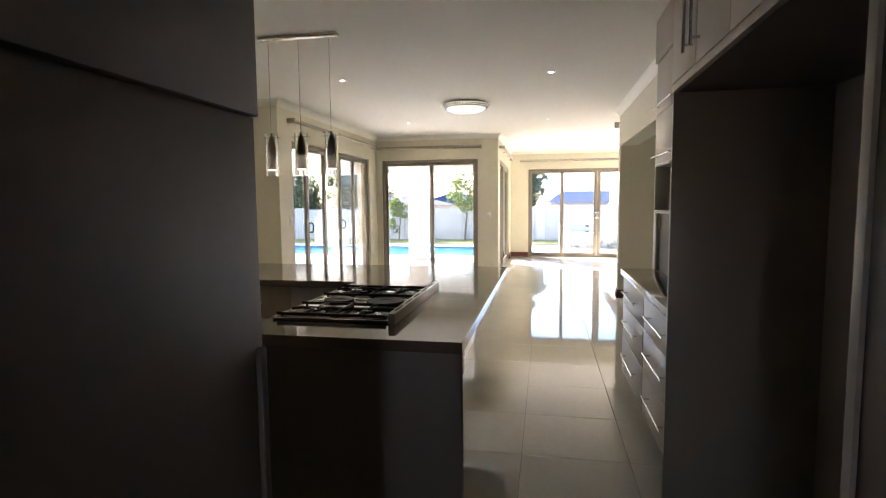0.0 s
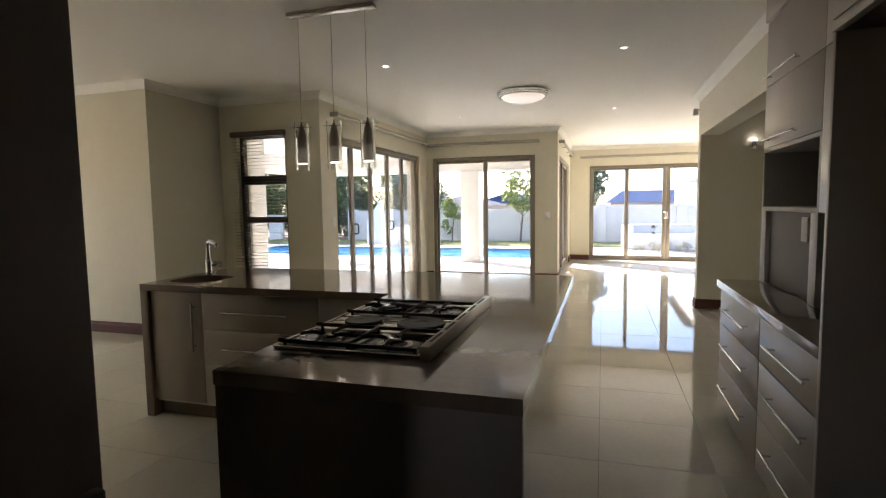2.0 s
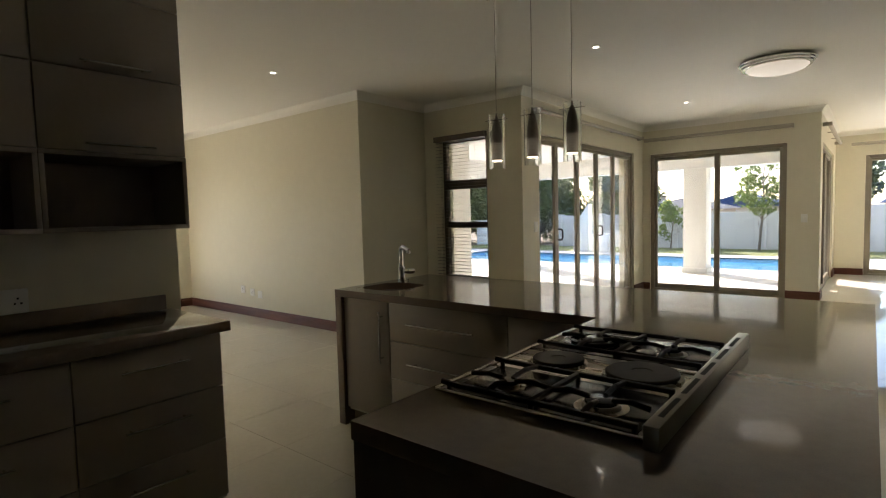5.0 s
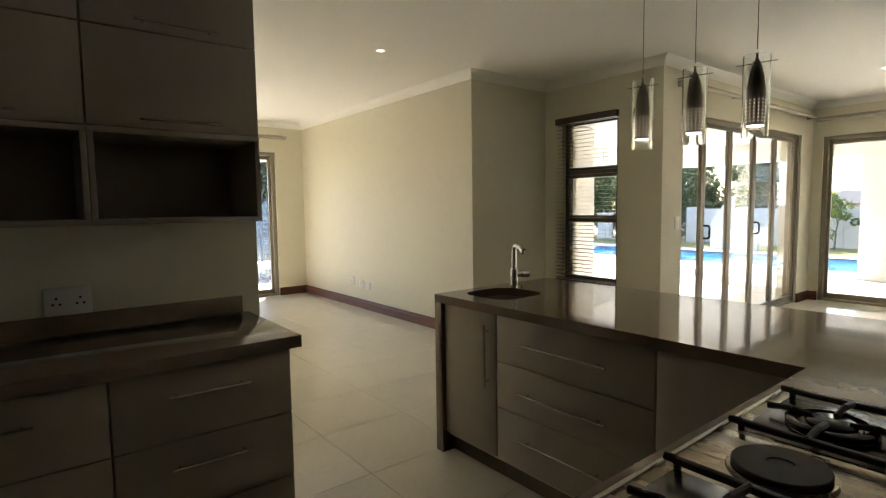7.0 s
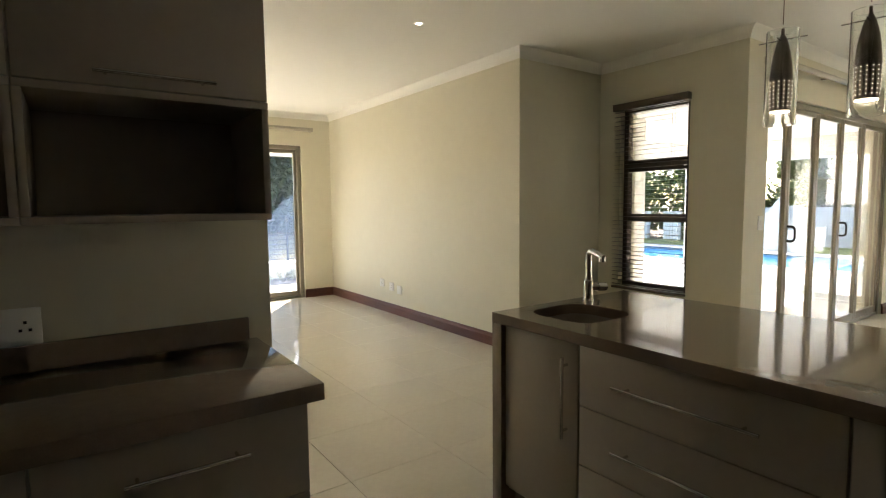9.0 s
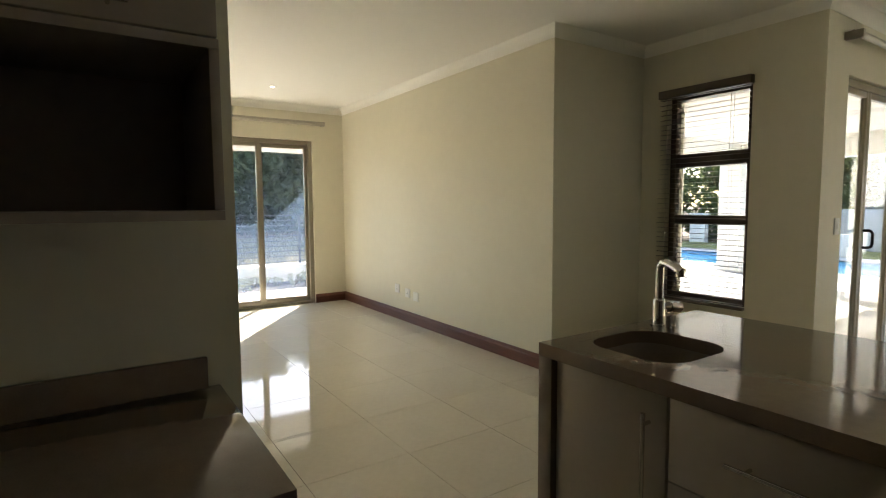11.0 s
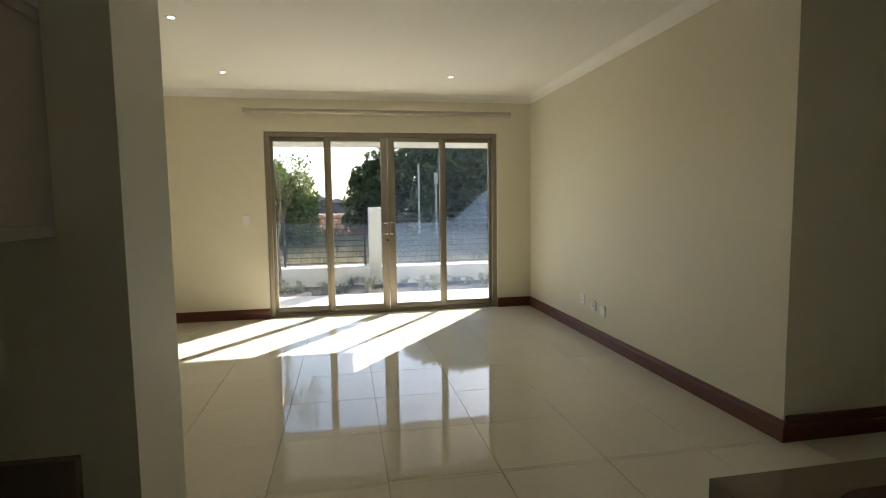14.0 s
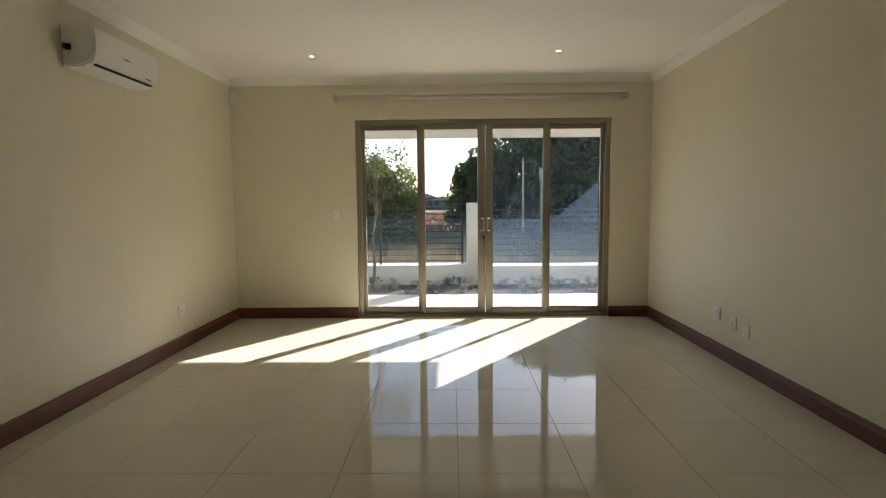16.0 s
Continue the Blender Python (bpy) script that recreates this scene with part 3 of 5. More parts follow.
# worktop: island and peninsula in one, with a cut for the sink
SINK = (-2.585, -2.235, 3.80, 4.16)
wt = thing("worktop", (-0.9, 4.1, TOP), "glossy grey-brown engineered stone worktop with waterfall end", "worktop")
bm = B()
box(bm, IX0, IX1, IY0, PY0, TOP - TH, TOP)
box(bm, SINK[1], IX1, PY0, IY1, TOP - TH, TOP)
box(bm, PX0, SINK[0], PY0, IY1, TOP - TH, TOP)
box(bm, SINK[0], SINK[1], PY0, SINK[2], TOP - TH, TOP)
box(bm, SINK[0], SINK[1], SINK[3], IY1, TOP - TH, TOP)
bmesh.ops.remove_doubles(bm, verts=bm.verts, dist=0.0005)
part("slab", bm, M_STONE, wt, smooth=False)
bm = B(); box(bm, PX0, PX0 + 0.06, PY0, IY1, 0.0, TOP - TH - 0.0005, 0.002); part("waterfall_end", bm, M_STONE, wt)
bm = B(); box(bm, PX0 + 0.06, IX0 + 0.1, IY1 - 0.06, IY1 - 0.012, 0.0, TOP - TH - 0.001, 0.002); part("back_panel", bm, M_CAB, wt, "grey gloss back panel")


def rounded(x0, x1, y0, y1, r, seg=6):
    pts = []
    for cx, cy, a in ((x1 - r, y1 - r, 0), (x0 + r, y1 - r, 90), (x0 + r, y0 + r, 180), (x1 - r, y0 + r, 270)):
        for k in range(seg + 1):
            t = radians(a + 90 * k / seg)
            pts.append((cx + r * math.cos(t), cy + r * math.sin(t)))
    return pts


# sink: a stone fillet from the square cut to a rounded bowl
sink = thing("sink", ((SINK[0] + SINK[1]) / 2, (SINK[2] + SINK[3]) / 2, TOP - 0.2), "undermounted rounded brown sink bowl in the worktop", "sink")
bm = B()
rim = rounded(SINK[0] + 0.004, SINK[1] - 0.004, SINK[2] + 0.004, SINK[3] - 0.004, 0.10)
outer = rounded(*SINK, 0.0001)
ra = [bm.verts.new((x, y, TOP - 0.0004)) for x, y in outer]
rb = [bm.verts.new((x, y, TOP - 0.0004)) for x, y in rim]
rc = [bm.verts.new((x, y, TOP - TH)) for x, y in rim]
k = len(rim)
for i in range(k):
    j = (i + 1) % k
    bm.faces.new((ra[i], ra[j], rb[j], rb[i]))
    bm.faces.new((rb[i], rb[j], rc[j], rc[i]))
bmesh.ops.remove_doubles(bm, verts=bm.verts, dist=0.0003)
part("stone_rim", bm, M_STONE, sink, "rounded stone edge")
bm = B()
levels = [(0.009, TOP - TH + 0.001), (0.013, TOP - 0.11), (0.026, TOP - 0.165), (0.05, TOP - 0.186), (0.085, TOP - 0.192), (0.12, TOP - 0.194)]
prev = None
for inset, z in levels:
    ring = [bm.verts.new((x, y, z)) for x, y in rounded(SINK[0] - 0.008 + inset, SINK[1] + 0.008 - inset, SINK[2] - 0.008 + inset, SINK[3] + 0.008 - inset, max(0.03, 0.105 - inset * 0.5))]
    if prev:
        for i in range(k):
            j = (i + 1) % k
            bm.faces.new((prev[i], prev[j], ring[j], ring[i]))
    prev = ring
bm.faces.new(prev)
part("bowl", bm, M_SINK, sink)
bm = B(); lathe(bm, (SINK[0] + SINK[1]) / 2, (SINK[2] + SINK[3]) / 2, [(0.0, TOP - 0.190), (0.022, TOP - 0.189), (0.036, TOP - 0.193)], 20); part("drain", bm, M_CHROME, sink)

bm = B(); lathe(bm, -2.522, 4.245, [(0.0, TOP + 0.016), (0.007, TOP + 0.015), (0.008, TOP + 0.010), (0.004, TOP + 0.007), (0.004, TOP + 0.002), (0.010, TOP + 0.0005)], 14); part("waste_knob", bm, M_CHROME, sink, "small pull knob of the waste")
tap = thing("mixer_tap", (-2.58, 4.24, TOP), "chrome single-lever mixer tap beside the sink", "tap")
tx, ty = -2.58, 4.24
TAPDIR = Vector((math.cos(radians(-20)), math.sin(radians(-20)), 0))
bm = B(); lathe(bm, tx, ty, [(0.0, TOP), (0.029, TOP), (0.029, TOP + 0.005), (0.0225, TOP + 0.008), (0.0225, TOP + 0.098), (0.0175, TOP + 0.106), (0.0, TOP + 0.106)], 20); part("body", bm, M_CHROME, tap)
bm = B()
rod(bm, (tx, ty, TOP + 0.10), (tx, ty, TOP + 0.226), 0.0155, 18)
arc = [(0.0, 0.222), (0.005, 0.236), (0.016, 0.245), (0.032, 0.247), (0.075, 0.238), (0.128, 0.222)]
for (o0, z0), (o1, z1) in zip(arc, arc[1:]):
    rod(bm, Vector((tx, ty, TOP + z0)) + TAPDIR * o0, Vector((tx, ty, TOP + z1)) + TAPDIR * o1, 0.0145, 14)
rod(bm, Vector((tx, ty, TOP + 0.203)) + TAPDIR * 0.116, Vector((tx, ty, TOP + 0.226)) + TAPDIR * 0.116, 0.0165, 16)
part("spout", bm, M_CHROME, tap)
bm = B()
rod(bm, (tx, ty, TOP + 0.068), (tx + 0.01, ty + 0.05, TOP + 0.068), 0.019, 16)
rod(bm, (tx + 0.01, ty + 0.048, TOP + 0.066), (tx + 0.018, ty + 0.105, TOP + 0.062), 0.0225, 18, 0.021)
part("lever", bm, M_CHROME, tap)

# strip on top of the skirting in the sink corner
solid("worktop_upstand", box(B(), XC + 0.001, XC + 0.02, YN + 0.01, YW - 0.03, 0.124, 0.15), M_SKIRT, "thin dark timber strip on the wall", "trim")

# hob
HX0, HX1, HY0, HY1 = -0.828, -0.268, 2.535, 3.43
hob = thing("gas_hob", ((HX0 + HX1) / 2, (HY0 + HY1) / 2, TOP), "steel hob with gas burners and two solid plates", "hob")
bm = B(); box(bm, HX0, HX1, HY0, HY1, TOP + 0.0005, TOP + 0.007, 0.003); part("tray", bm, M_HOB, hob)
bm = B()
for a, b in (((HX0, HY0), (HX1, HY0)), ((HX0, HY1), (HX1, HY1)), ((HX0, HY0), (HX0, HY1))):
    rod(bm, (a[0], a[1], TOP + 0.008), (b[0], b[1], TOP + 0.008), 0.006, 10)
part("rolled_rim", bm, M_STEEL, hob, "bright rolled steel rim")
bm = B(); box(bm, HX1 - 0.005, HX1 + 0.028, HY0 - 0.03, HY1 + 0.03, TOP + 0.0005, TOP + 0.050, 0.003)
part("guard_rail", bm, M_GUARD, hob, "raised steel rail along the hob")
for y0 in (HY0 + 0.03, HY0 + 0.20, HY0 + 0.37, HY0 + 0.54, HY0 + 0.71):
    bm = B(); box(bm, HX1 + 0.006, HX1 + 0.018, y0, y0 + 0.13, TOP + 0.0502, TOP + 0.0508); part("slot", bm, M_HOLE, hob)


def burner(x, y, r):
    bm = B(); lathe(bm, x, y, [(r * 1.45, TOP + 0.0075), (r * 1.4, TOP + 0.011), (r * 1.05, TOP + 0.010), (r, TOP + 0.018), (r * 0.95, TOP + 0.020), (0, TOP + 0.020)], 24)
    b = part("burner", bm, M_HOB, hob)
    bm = B(); lathe(bm, x, y, [(r * 0.86, TOP + 0.020), (r * 0.86, TOP + 0.026), (r * 0.76, TOP + 0.029), (0, TOP + 0.029)], 24)
    part("burner_cap", bm, M_BLACK, b, "black enamel cap")
    if r > 0.05:
        bm = B(); lathe(bm, x, y, [(r * 1.5, TOP + 0.012), (r * 1.5, TOP + 0.024), (r * 1.42, TOP + 0.027), (r * 1.22, TOP + 0.027), (r * 1.18, TOP + 0.022), (r * 1.18, TOP + 0.012)], 28)
        part("outer_crown", bm, M_BLACK, b, "black outer flame ring")


def hotplate(x, y, r):
    bm = B(); lathe(bm, x, y, [(r * 1.12, TOP + 0.0075), (r * 1.1, TOP + 0.014), (r, TOP + 0.014)], 36)
    b = part("plate_ring", bm, M_HOB, hob)
    bm = B(); lathe(bm, x, y, [(r, TOP + 0.0075), (r, TOP + 0.022), (r * 0.97, TOP + 0.024), (r * 0.3, TOP + 0.024), (r * 0.27, TOP + 0.022), (0, TOP + 0.022)], 36)
    part("hotplate", bm, M_IRON, b, "black cast-iron plate", smooth=False)


hx_l, hx_r = HX0 + 0.155, HX1 - 0.15
BURN = [(hx_l, HY0 + 0.12, 0.032), (hx_r, HY0 + 0.12, 0.045), (hx_l, HY1 - 0.215, 0.055), (hx_r, HY1 - 0.215, 0.035)]
for bx, by, br in BURN:
    burner(bx, by, br)
hotplate(hx_l, HY0 + 0.405, 0.078)
hotplate(hx_r, HY0 + 0.405, 0.098)
for gy0, gy1, pair in ((HY0 + 0.015, HY0 + 0.275, BURN[:2]), (HY1 - 0.355, HY1 - 0.065, BURN[2:])):
    bm = B(); box(bm, HX0 + 0.03, HX1 - 0.03, gy0, gy1, TOP + 0.0072, TOP + 0.009, 0.001); part("spill_tray", bm, M_SPILL, hob, "dulled steel spill tray")
    z = TOP + 0.031
    gx0, gx1, gm = HX0 + 0.035, HX1 - 0.035, (HX0 + HX1) / 2
    bm = B()
    for a, b in (((gx0, gy0), (gx1, gy0)), ((gx0, gy1), (gx1, gy1)), ((gm, gy0), (gm, gy1))):
        box(bm, a[0] - 0.0075, b[0] + 0.0075, a[1] - 0.0075, b[1] + 0.0075, z - 0.013, z, 0.003)
    part("pan_support", bm, M_IRON, hob, "black cast-iron pan support")
    for bx, by, br in pair:
        lo, hi = (gx0, gm) if bx < gm else (gm, gx1)
        for ex, ey in ((hi, by), (lo, by), (bx, gy1), (bx, gy0)):
            bm = B()
            v = Vector((ex - bx, ey - by, 0))
            p = Vector((bx, by, z - 0.003)) + v.normalized() * br * 0.6
            q = Vector((ex, ey, z - 0.005))
            m = p.lerp(q, 0.45) + Vector((0, 0, 0.007))
            rod(bm, p - Vector((0, 0, 0.008)), p, 0.006, 8)
            rod(bm, p, m, 0.0068, 8)
            rod(bm, m, q, 0.0074, 8)
            part("support_finger", bm, M_IRON, hob)
    for cy in (gy0, gy1):
        bm = B(); rod(bm, (gx0 - 0.024, cy, z - 0.005), (gx0, cy, z - 0.005), 0.008, 10); part("support_stub", bm, M_IRON, hob)
    for cx in (gx0, gx1, gm):
        for cy in (gy0, gy1):
            bm = B(); rod(bm, (cx, cy, TOP + 0.0075), (cx, cy, z - 0.004), 0.007, 8); part("rubber_foot", bm, M_IRON, hob)

# units on the wall between kitchen and living room, facing east
LX, LF, TOPL = XP1, -2.195, 0.92
lab_l = "grey gloss drawer cabinet with slim bar handles"
YL = [YS + 0.003, 1.45, 2.078, 2.655]
for y0, y1 in zip(YL, YL[1:]):
    u = thing("drawer_cabinet", ((LX + LF) / 2, (y0 + y1) / 2, 0), lab_l, "cabinet", "base units on the partition")
    bm = B(); box(bm, LX + 0.002, LF - 0.021, y0 + 0.001, y1 - 0.001, 0.10, TOPL - TH - 0.002); part("body", bm, M_CARC, u)
    bm = B(); box(bm, LX + 0.002, LF - 0.06, y0 + 0.001, y1 - 0.001, 0.0, 0.10); part("plinth", bm, M_DARKP, u)
    for a, b in ((0.12, 0.385), (0.385, 0.63), (0.63, TOPL - TH - 0.004)):
        bm = B(); box(bm, LF - 0.02, LF, y0 + 0.003, y1 - 0.003, a + 0.002, b - 0.002, 0.002)
        f = part("drawer", bm, M_CAB, u)
        c = (y0 + y1) / 2
        bar_handle("handle", (LF, c - 0.13, b - 0.085), (LF, c + 0.13, b - 0.085), (0.03, 0, 0), f, 0.005)
wl = thing("side_worktop", ((LX + LF) / 2, 1.7, TOPL), "dark glossy stone worktop along the partition", "worktop")
bm = B(); box(bm, LX + 0.001, LF + 0.025, YS + 0.002, 2.69, TOPL - TH, TOPL, 0.002); part("slab", bm, M_STONE, wl)
bm = B(); box(bm, LX + 0.001, LX + 0.021, YS + 0.002, 2.66, TOPL + 0.001, TOPL + 0.078, 0.002); part("upstand", bm, M_STONE, wl)
UX = -2.42
YU = [YS + 0.003, 1.45, 2.084, 2.65]
for y0, y1 in zip(YU, YU[1:]):
    u = thing("wall_cabinet", ((LX + UX) / 2, (y0 + y1) / 2, 1.34), "grey gloss wall cabinet over an open niche", "cabinet", "wall units on the partition")
    y0, y1 = y0 + 0.001, y1 - 0.001
    for zz in (1.34, 1.65):
        bm = B(); box(bm, LX + 0.002, UX, y0, y1, zz, zz + 0.018, 0.001); part("niche_shelf", bm, M_CAB, u)
    for a, b in ((y0, y0 + 0.018), (y1 - 0.018, y1)):
        bm = B(); box(bm, LX + 0.002, UX, a, b, 1.3585, 1.6495, 0.001); part("niche_side", bm, M_CAB, u)
    bm = B(); box(bm, LX + 0.002, LX + 0.012, y0 + 0.0185, y1 - 0.0185, 1.3585, 1.6495); part("niche_back", bm, M_CAB, u)
    bm = B(); box(bm, LX + 0.002, UX - 0.021, y0, y1, 1.669, H - 0.10); part("body", bm, M_CARC, u)
    for a, b in ((1.669, 2.0), (2.0, 2.32), (2.32, H - 0.10)):
        bm = B(); box(bm, UX - 0.02, UX, y0 + 0.002, y1 - 0.002, a + 0.002, b - 0.002, 0.002)
        f = part("door", bm, M_CAB, u)
        if b < 2.4:
            c = (y0 + y1) / 2 + 0.005
            bar_handle("handle", (UX, c - 0.135, a + 0.03), (UX, c + 0.135, a + 0.03), (0.03, 0, 0), f, 0.005)
    bm = B(); box(bm, LX + 0.002, UX - 0.03, y0, y1, H - 0.10, H - 0.001); part("filler", bm, M_CAB, u)

# tall dark unit by the way in
tall = thing("tall_cabinet", (-0.52, 0.2, 0), "tall dark brown glossy cabinet beside the way in", "cabinet")
bm = B(); box(bm, -0.855, XK, -1.99, YT, 0.0, 1.598, 0.003); part("body", bm, M_DARKP, tall)
bm = B(); box(bm, -0.855, XK + 0.011, -1.99, YT, 1.6, H - 0.001, 0.003); part("upper_door", bm, M_DARKP, tall)
bm = B(); box(bm, XK + 0.001, XK + 0.016, 1.312, 1.335, 0.0, 1.13, 0.004); part("lower_pilaster", bm, M_DARKP, tall)
# east run: tall units, fridge recess, oven column, drawers
EF = 0.945
RY0, RY1 = 1.43, 2.87
fr = thing("fridge_surround", (1.3, (RY0 + RY1) / 2, 0), "empty dark fridge recess under grey gloss cupboards", "cabinet")
bm = B(); box(bm, EF, XE - 0.001, RY1, RY1 + 0.024, 0.0, 1.90, 0.002); part("side_panel", bm, M_CAB, fr)
bm = B(); box(bm, EF, XE - 0.001, RY0 - 0.024, RY0, 0.0, 1.90, 0.002); part("side_panel", bm, M_DARKP, fr)
bm = B(); box(bm, XE - 0.02, XE - 0.002, RY0 + 0.001, RY1 - 0.001, 0.0, 1.95); part("back_panel", bm, M_CAB, fr)
bm = B(); box(bm, EF + 0.021, XE - 0.002, RY0 - 0.024, RY1 + 0.024, 1.902, H - 0.001); part("body", bm, M_DARKP, fr)
bm = B(); box(bm, EF - 0.004, EF + 0.02, RY0 - 0.024, RY1 + 0.024, 1.902, 1.935, 0.002); part("light_rail", bm, M_CAB, fr)
ny = 4
for i in range(ny):
    a = RY0 - 0.024 + (RY1 - RY0 + 0.048) * i / ny
    b = RY0 - 0.024 + (RY1 - RY0 + 0.048) * (i + 1) / ny
    bm = B(); box(bm, EF - 0.004, EF + 0.018, a + 0.002, b - 0.002, 1.938, H - 0.06, 0.002)
    f = part("door", bm, M_CAB, fr)
    hy = b - 0.05 if i % 2 == 0 else a + 0.05
    bar_handle("handle", (EF - 0.004, hy, 1.99), (EF - 0.004, hy, 2.29), (-0.035, 0, 0), f, 0.007)
tall2 = thing("tall_cabinet", (1.3, 0.0, 0), "tall dark brown cabinet with a pale edge strip", "cabinet")
bm = B(); box(bm, EF, XE - 0.001, -1.99, RY0 - 0.026, 0.0, H - 0.001, 0.003); part("body", bm, M_DARKP, tall2)
bm = B(); box(bm, EF - 0.012, EF - 0.001, RY0 - 0.05, RY0 - 0.02, 0.0, 1.90, 0.002); part("edge_strip", bm, M_CARC, tall2, "pale edging strip")
# base drawers under the east counter
CF = 1.0
ey0, em, ey1 = RY1 + 0.026, 3.76, 4.62
for y0, y1, hz in ((ey0, em - 0.006, 0.27), (em + 0.006, ey1, 0.27)):
    u = thing("drawer_cabinet", ((CF + XE) / 2, (y0 + y1) / 2, 0), "grey gloss three-drawer cabinet with steel bar handles", "cabinet", "base units on the east wall")
    bm = B(); box(bm, CF + 0.021, XE - 0.001, y0, y1, 0.10, TOP - TH - 0.002); part("body", bm, M_CARC, u)
    bm = B(); box(bm, CF + 0.05, XE - 0.001, y0, y1, 0.0, 0.10); part("plinth", bm, M_CAB, u)
    for a, b in ((0.10, 0.37), (0.37, 0.63), (0.63, TOP - TH - 0.004)):
        bm = B(); box(bm, CF, CF + 0.02, y0 + 0.002, y1 - 0.002, a + 0.002, b - 0.002, 0.002)
        f = part("drawer", bm, M_CAB, u)
        c = (y0 + y1) / 2
        w = 0.27 if y0 > em else 0.25
        bar_handle("handle", (CF, c - w, b - 0.105), (CF, c + w, b - 0.105), (-0.035, 0, 0), f, 0.006)
ec = thing("east_worktop", (1.28, 3.9, TOP), "dark glossy stone worktop on drawers", "worktop")
bm = B(); box(bm, CF - 0.02, XE - 0.001, ey0, 4.65, TOP - TH, TOP, 0.002); part("slab", bm, M_STONE, ec)
UF = 1.21
CY0, CY1 = 3.735, 4.62


def upper_unit(name, label, y0, y1, niche):
    """Wall cupboard on the east wall; niche: with an open shelf at its foot."""
    u = thing(name, (1.4, (y0 + y1) / 2, 1.34), label, "cabinet", "wall units on the east wall")
    base = 1.335
    if niche:
        for zz in (1.335, 1.68):
            bm = B(); box(bm, UF, XE - 0.001, y0, y1, zz, zz + 0.022, 0.001); part("niche_shelf", bm, M_CARC, u)
        for a, b in ((y0, y0 + 0.022), (y1 - 0.022, y1)):
            bm = B(); box(bm, UF, XE - 0.001, a, b, 1.3575, 1.6795, 0.001); part("niche_side", bm, M_CARC, u)
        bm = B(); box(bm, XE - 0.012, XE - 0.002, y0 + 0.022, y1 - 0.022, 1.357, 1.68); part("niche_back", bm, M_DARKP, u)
        base = 1.703
    bm = B(); box(bm, UF + 0.021, XE - 0.001, y0, y1, base, H - 0.001); part("body", bm, M_CARC, u)
    for a, b in ((base, 2.065), (2.065, 2.44), (2.44, H - 0.002)):
        bm = B(); box(bm, UF - (0.015 if a > 2.4 else 0), UF + 0.02, y0 + 0.002, y1 - 0.001, a + 0.003, b - 0.002, 0.002)
        f = part("door", bm, M_CAB, u)
        if a < 2.4 and niche:
            bar_handle("handle", (UF, y0 + 0.27, a + 0.045), (UF, y1 - 0.05, a + 0.045), (-0.035, 0, 0), f, 0.006)


gar = thing("appliance_cupboard", (1.4, 4.18, TOP), "pale-framed cupboard with a grey-brown front on the worktop", "cabinet")
for a, b in ((CY0, CY0 + 0.09), (CY1 - 0.09, CY1)):
    bm = B(); box(bm, UF, XE - 0.001, a, b, TOP + 0.001, 1.333, 0.002); part("side_post", bm, M_CARC, gar, "pale side post")
bm = B(); box(bm, UF + 0.025, UF + 0.04, CY0 + 0.091, CY1 - 0.091, TOP + 0.001, 1.333, 0.001); part("front_panel", bm, M_TAUPE, gar, "matt grey-brown front panel")
bm = B(); box(bm, UF + 0.012, UF + 0.0245, 3.90, 3.98, 1.19, 1.31, 0.003); part("switch_plate", bm, M_CARC, gar)
upper_unit("microwave_cabinet", "grey gloss wall cupboard with an open microwave niche", CY0, CY1, True)
upper_unit("wall_cabinet", "grey gloss wall cupboard beside the fridge recess", ey0 + 0.001, CY0 - 0.001, False)


# ---- fittings ----
def socket(c, axis, sign, n_holes, w=0.115, h=0.075, label="white wall socket plate"):
    """A plate on a wall: axis is the wall's normal, sign the way into the room."""
    s = thing("wall_socket", c, label, "socket")
    x, y, z = c
    d0, d1 = 0.001, 0.011

    def slab(bm, a0, a1, z0, z1, e0, e1, bev=0.0):
        if axis == "y":
            ya, yb = sorted((y + sign * e0, y + sign * e1))
            box(bm, x + a0, x + a1, ya, yb, z + z0, z + z1, bev)
        else:
            xa, xb = sorted((x + sign * e0, x + sign * e1))
            box(bm, xa, xb, y + a0, y + a1, z + z0, z + z1, bev)
    bm = B(); slab(bm, -w / 2, w / 2, -h / 2, h / 2, d0, d1, 0.004); part("plate", bm, M_WHITE, s)
    for k in range(n_holes):
        o = (k - (n_holes - 1) / 2) * w * 0.5
        for da, dz in ((0, 0.012), (-0.011, -0.010), (0.011, -0.010)):
            bm = B(); slab(bm, o + da - 0.004, o + da + 0.004, dz - 0.004, dz + 0.004, 0.0112, 0.0118); part("socket_hole", bm, M_HOLE, s)
    return s


def switch(c, axis, sign, label="white light switch plate on the wall"):
    s = thing("light_switch", c, label, "switch")
    x, y, z = c
    bm, bm2 = B(), B()
    if axis == "y":
        ya, yb = sorted((y + sign * 0.001, y + sign * 0.010)); box(bm, x - 0.04, x + 0.04, ya, yb, z - 0.06, z + 0.06, 0.003)
        ya, yb = sorted((y + sign * 0.0102, y + sign * 0.015)); box(bm2, x - 0.012, x + 0.012, ya, yb, z - 0.02, z + 0.02, 0.002)
    else:
        xa, xb = sorted((x + sign * 0.001, x + sign * 0.010)); box(bm, xa, xb, y - 0.04, y + 0.04, z - 0.06, z + 0.06, 0.003)
        xa, xb = sorted((x + sign * 0.0102, x + sign * 0.015)); box(bm2, xa, xb, y - 0.012, y + 0.012, z - 0.02, z + 0.02, 0.002)
    part("plate", bm, M_WHITE, s)
    part("rocker", bm2, M_WHITE, s)


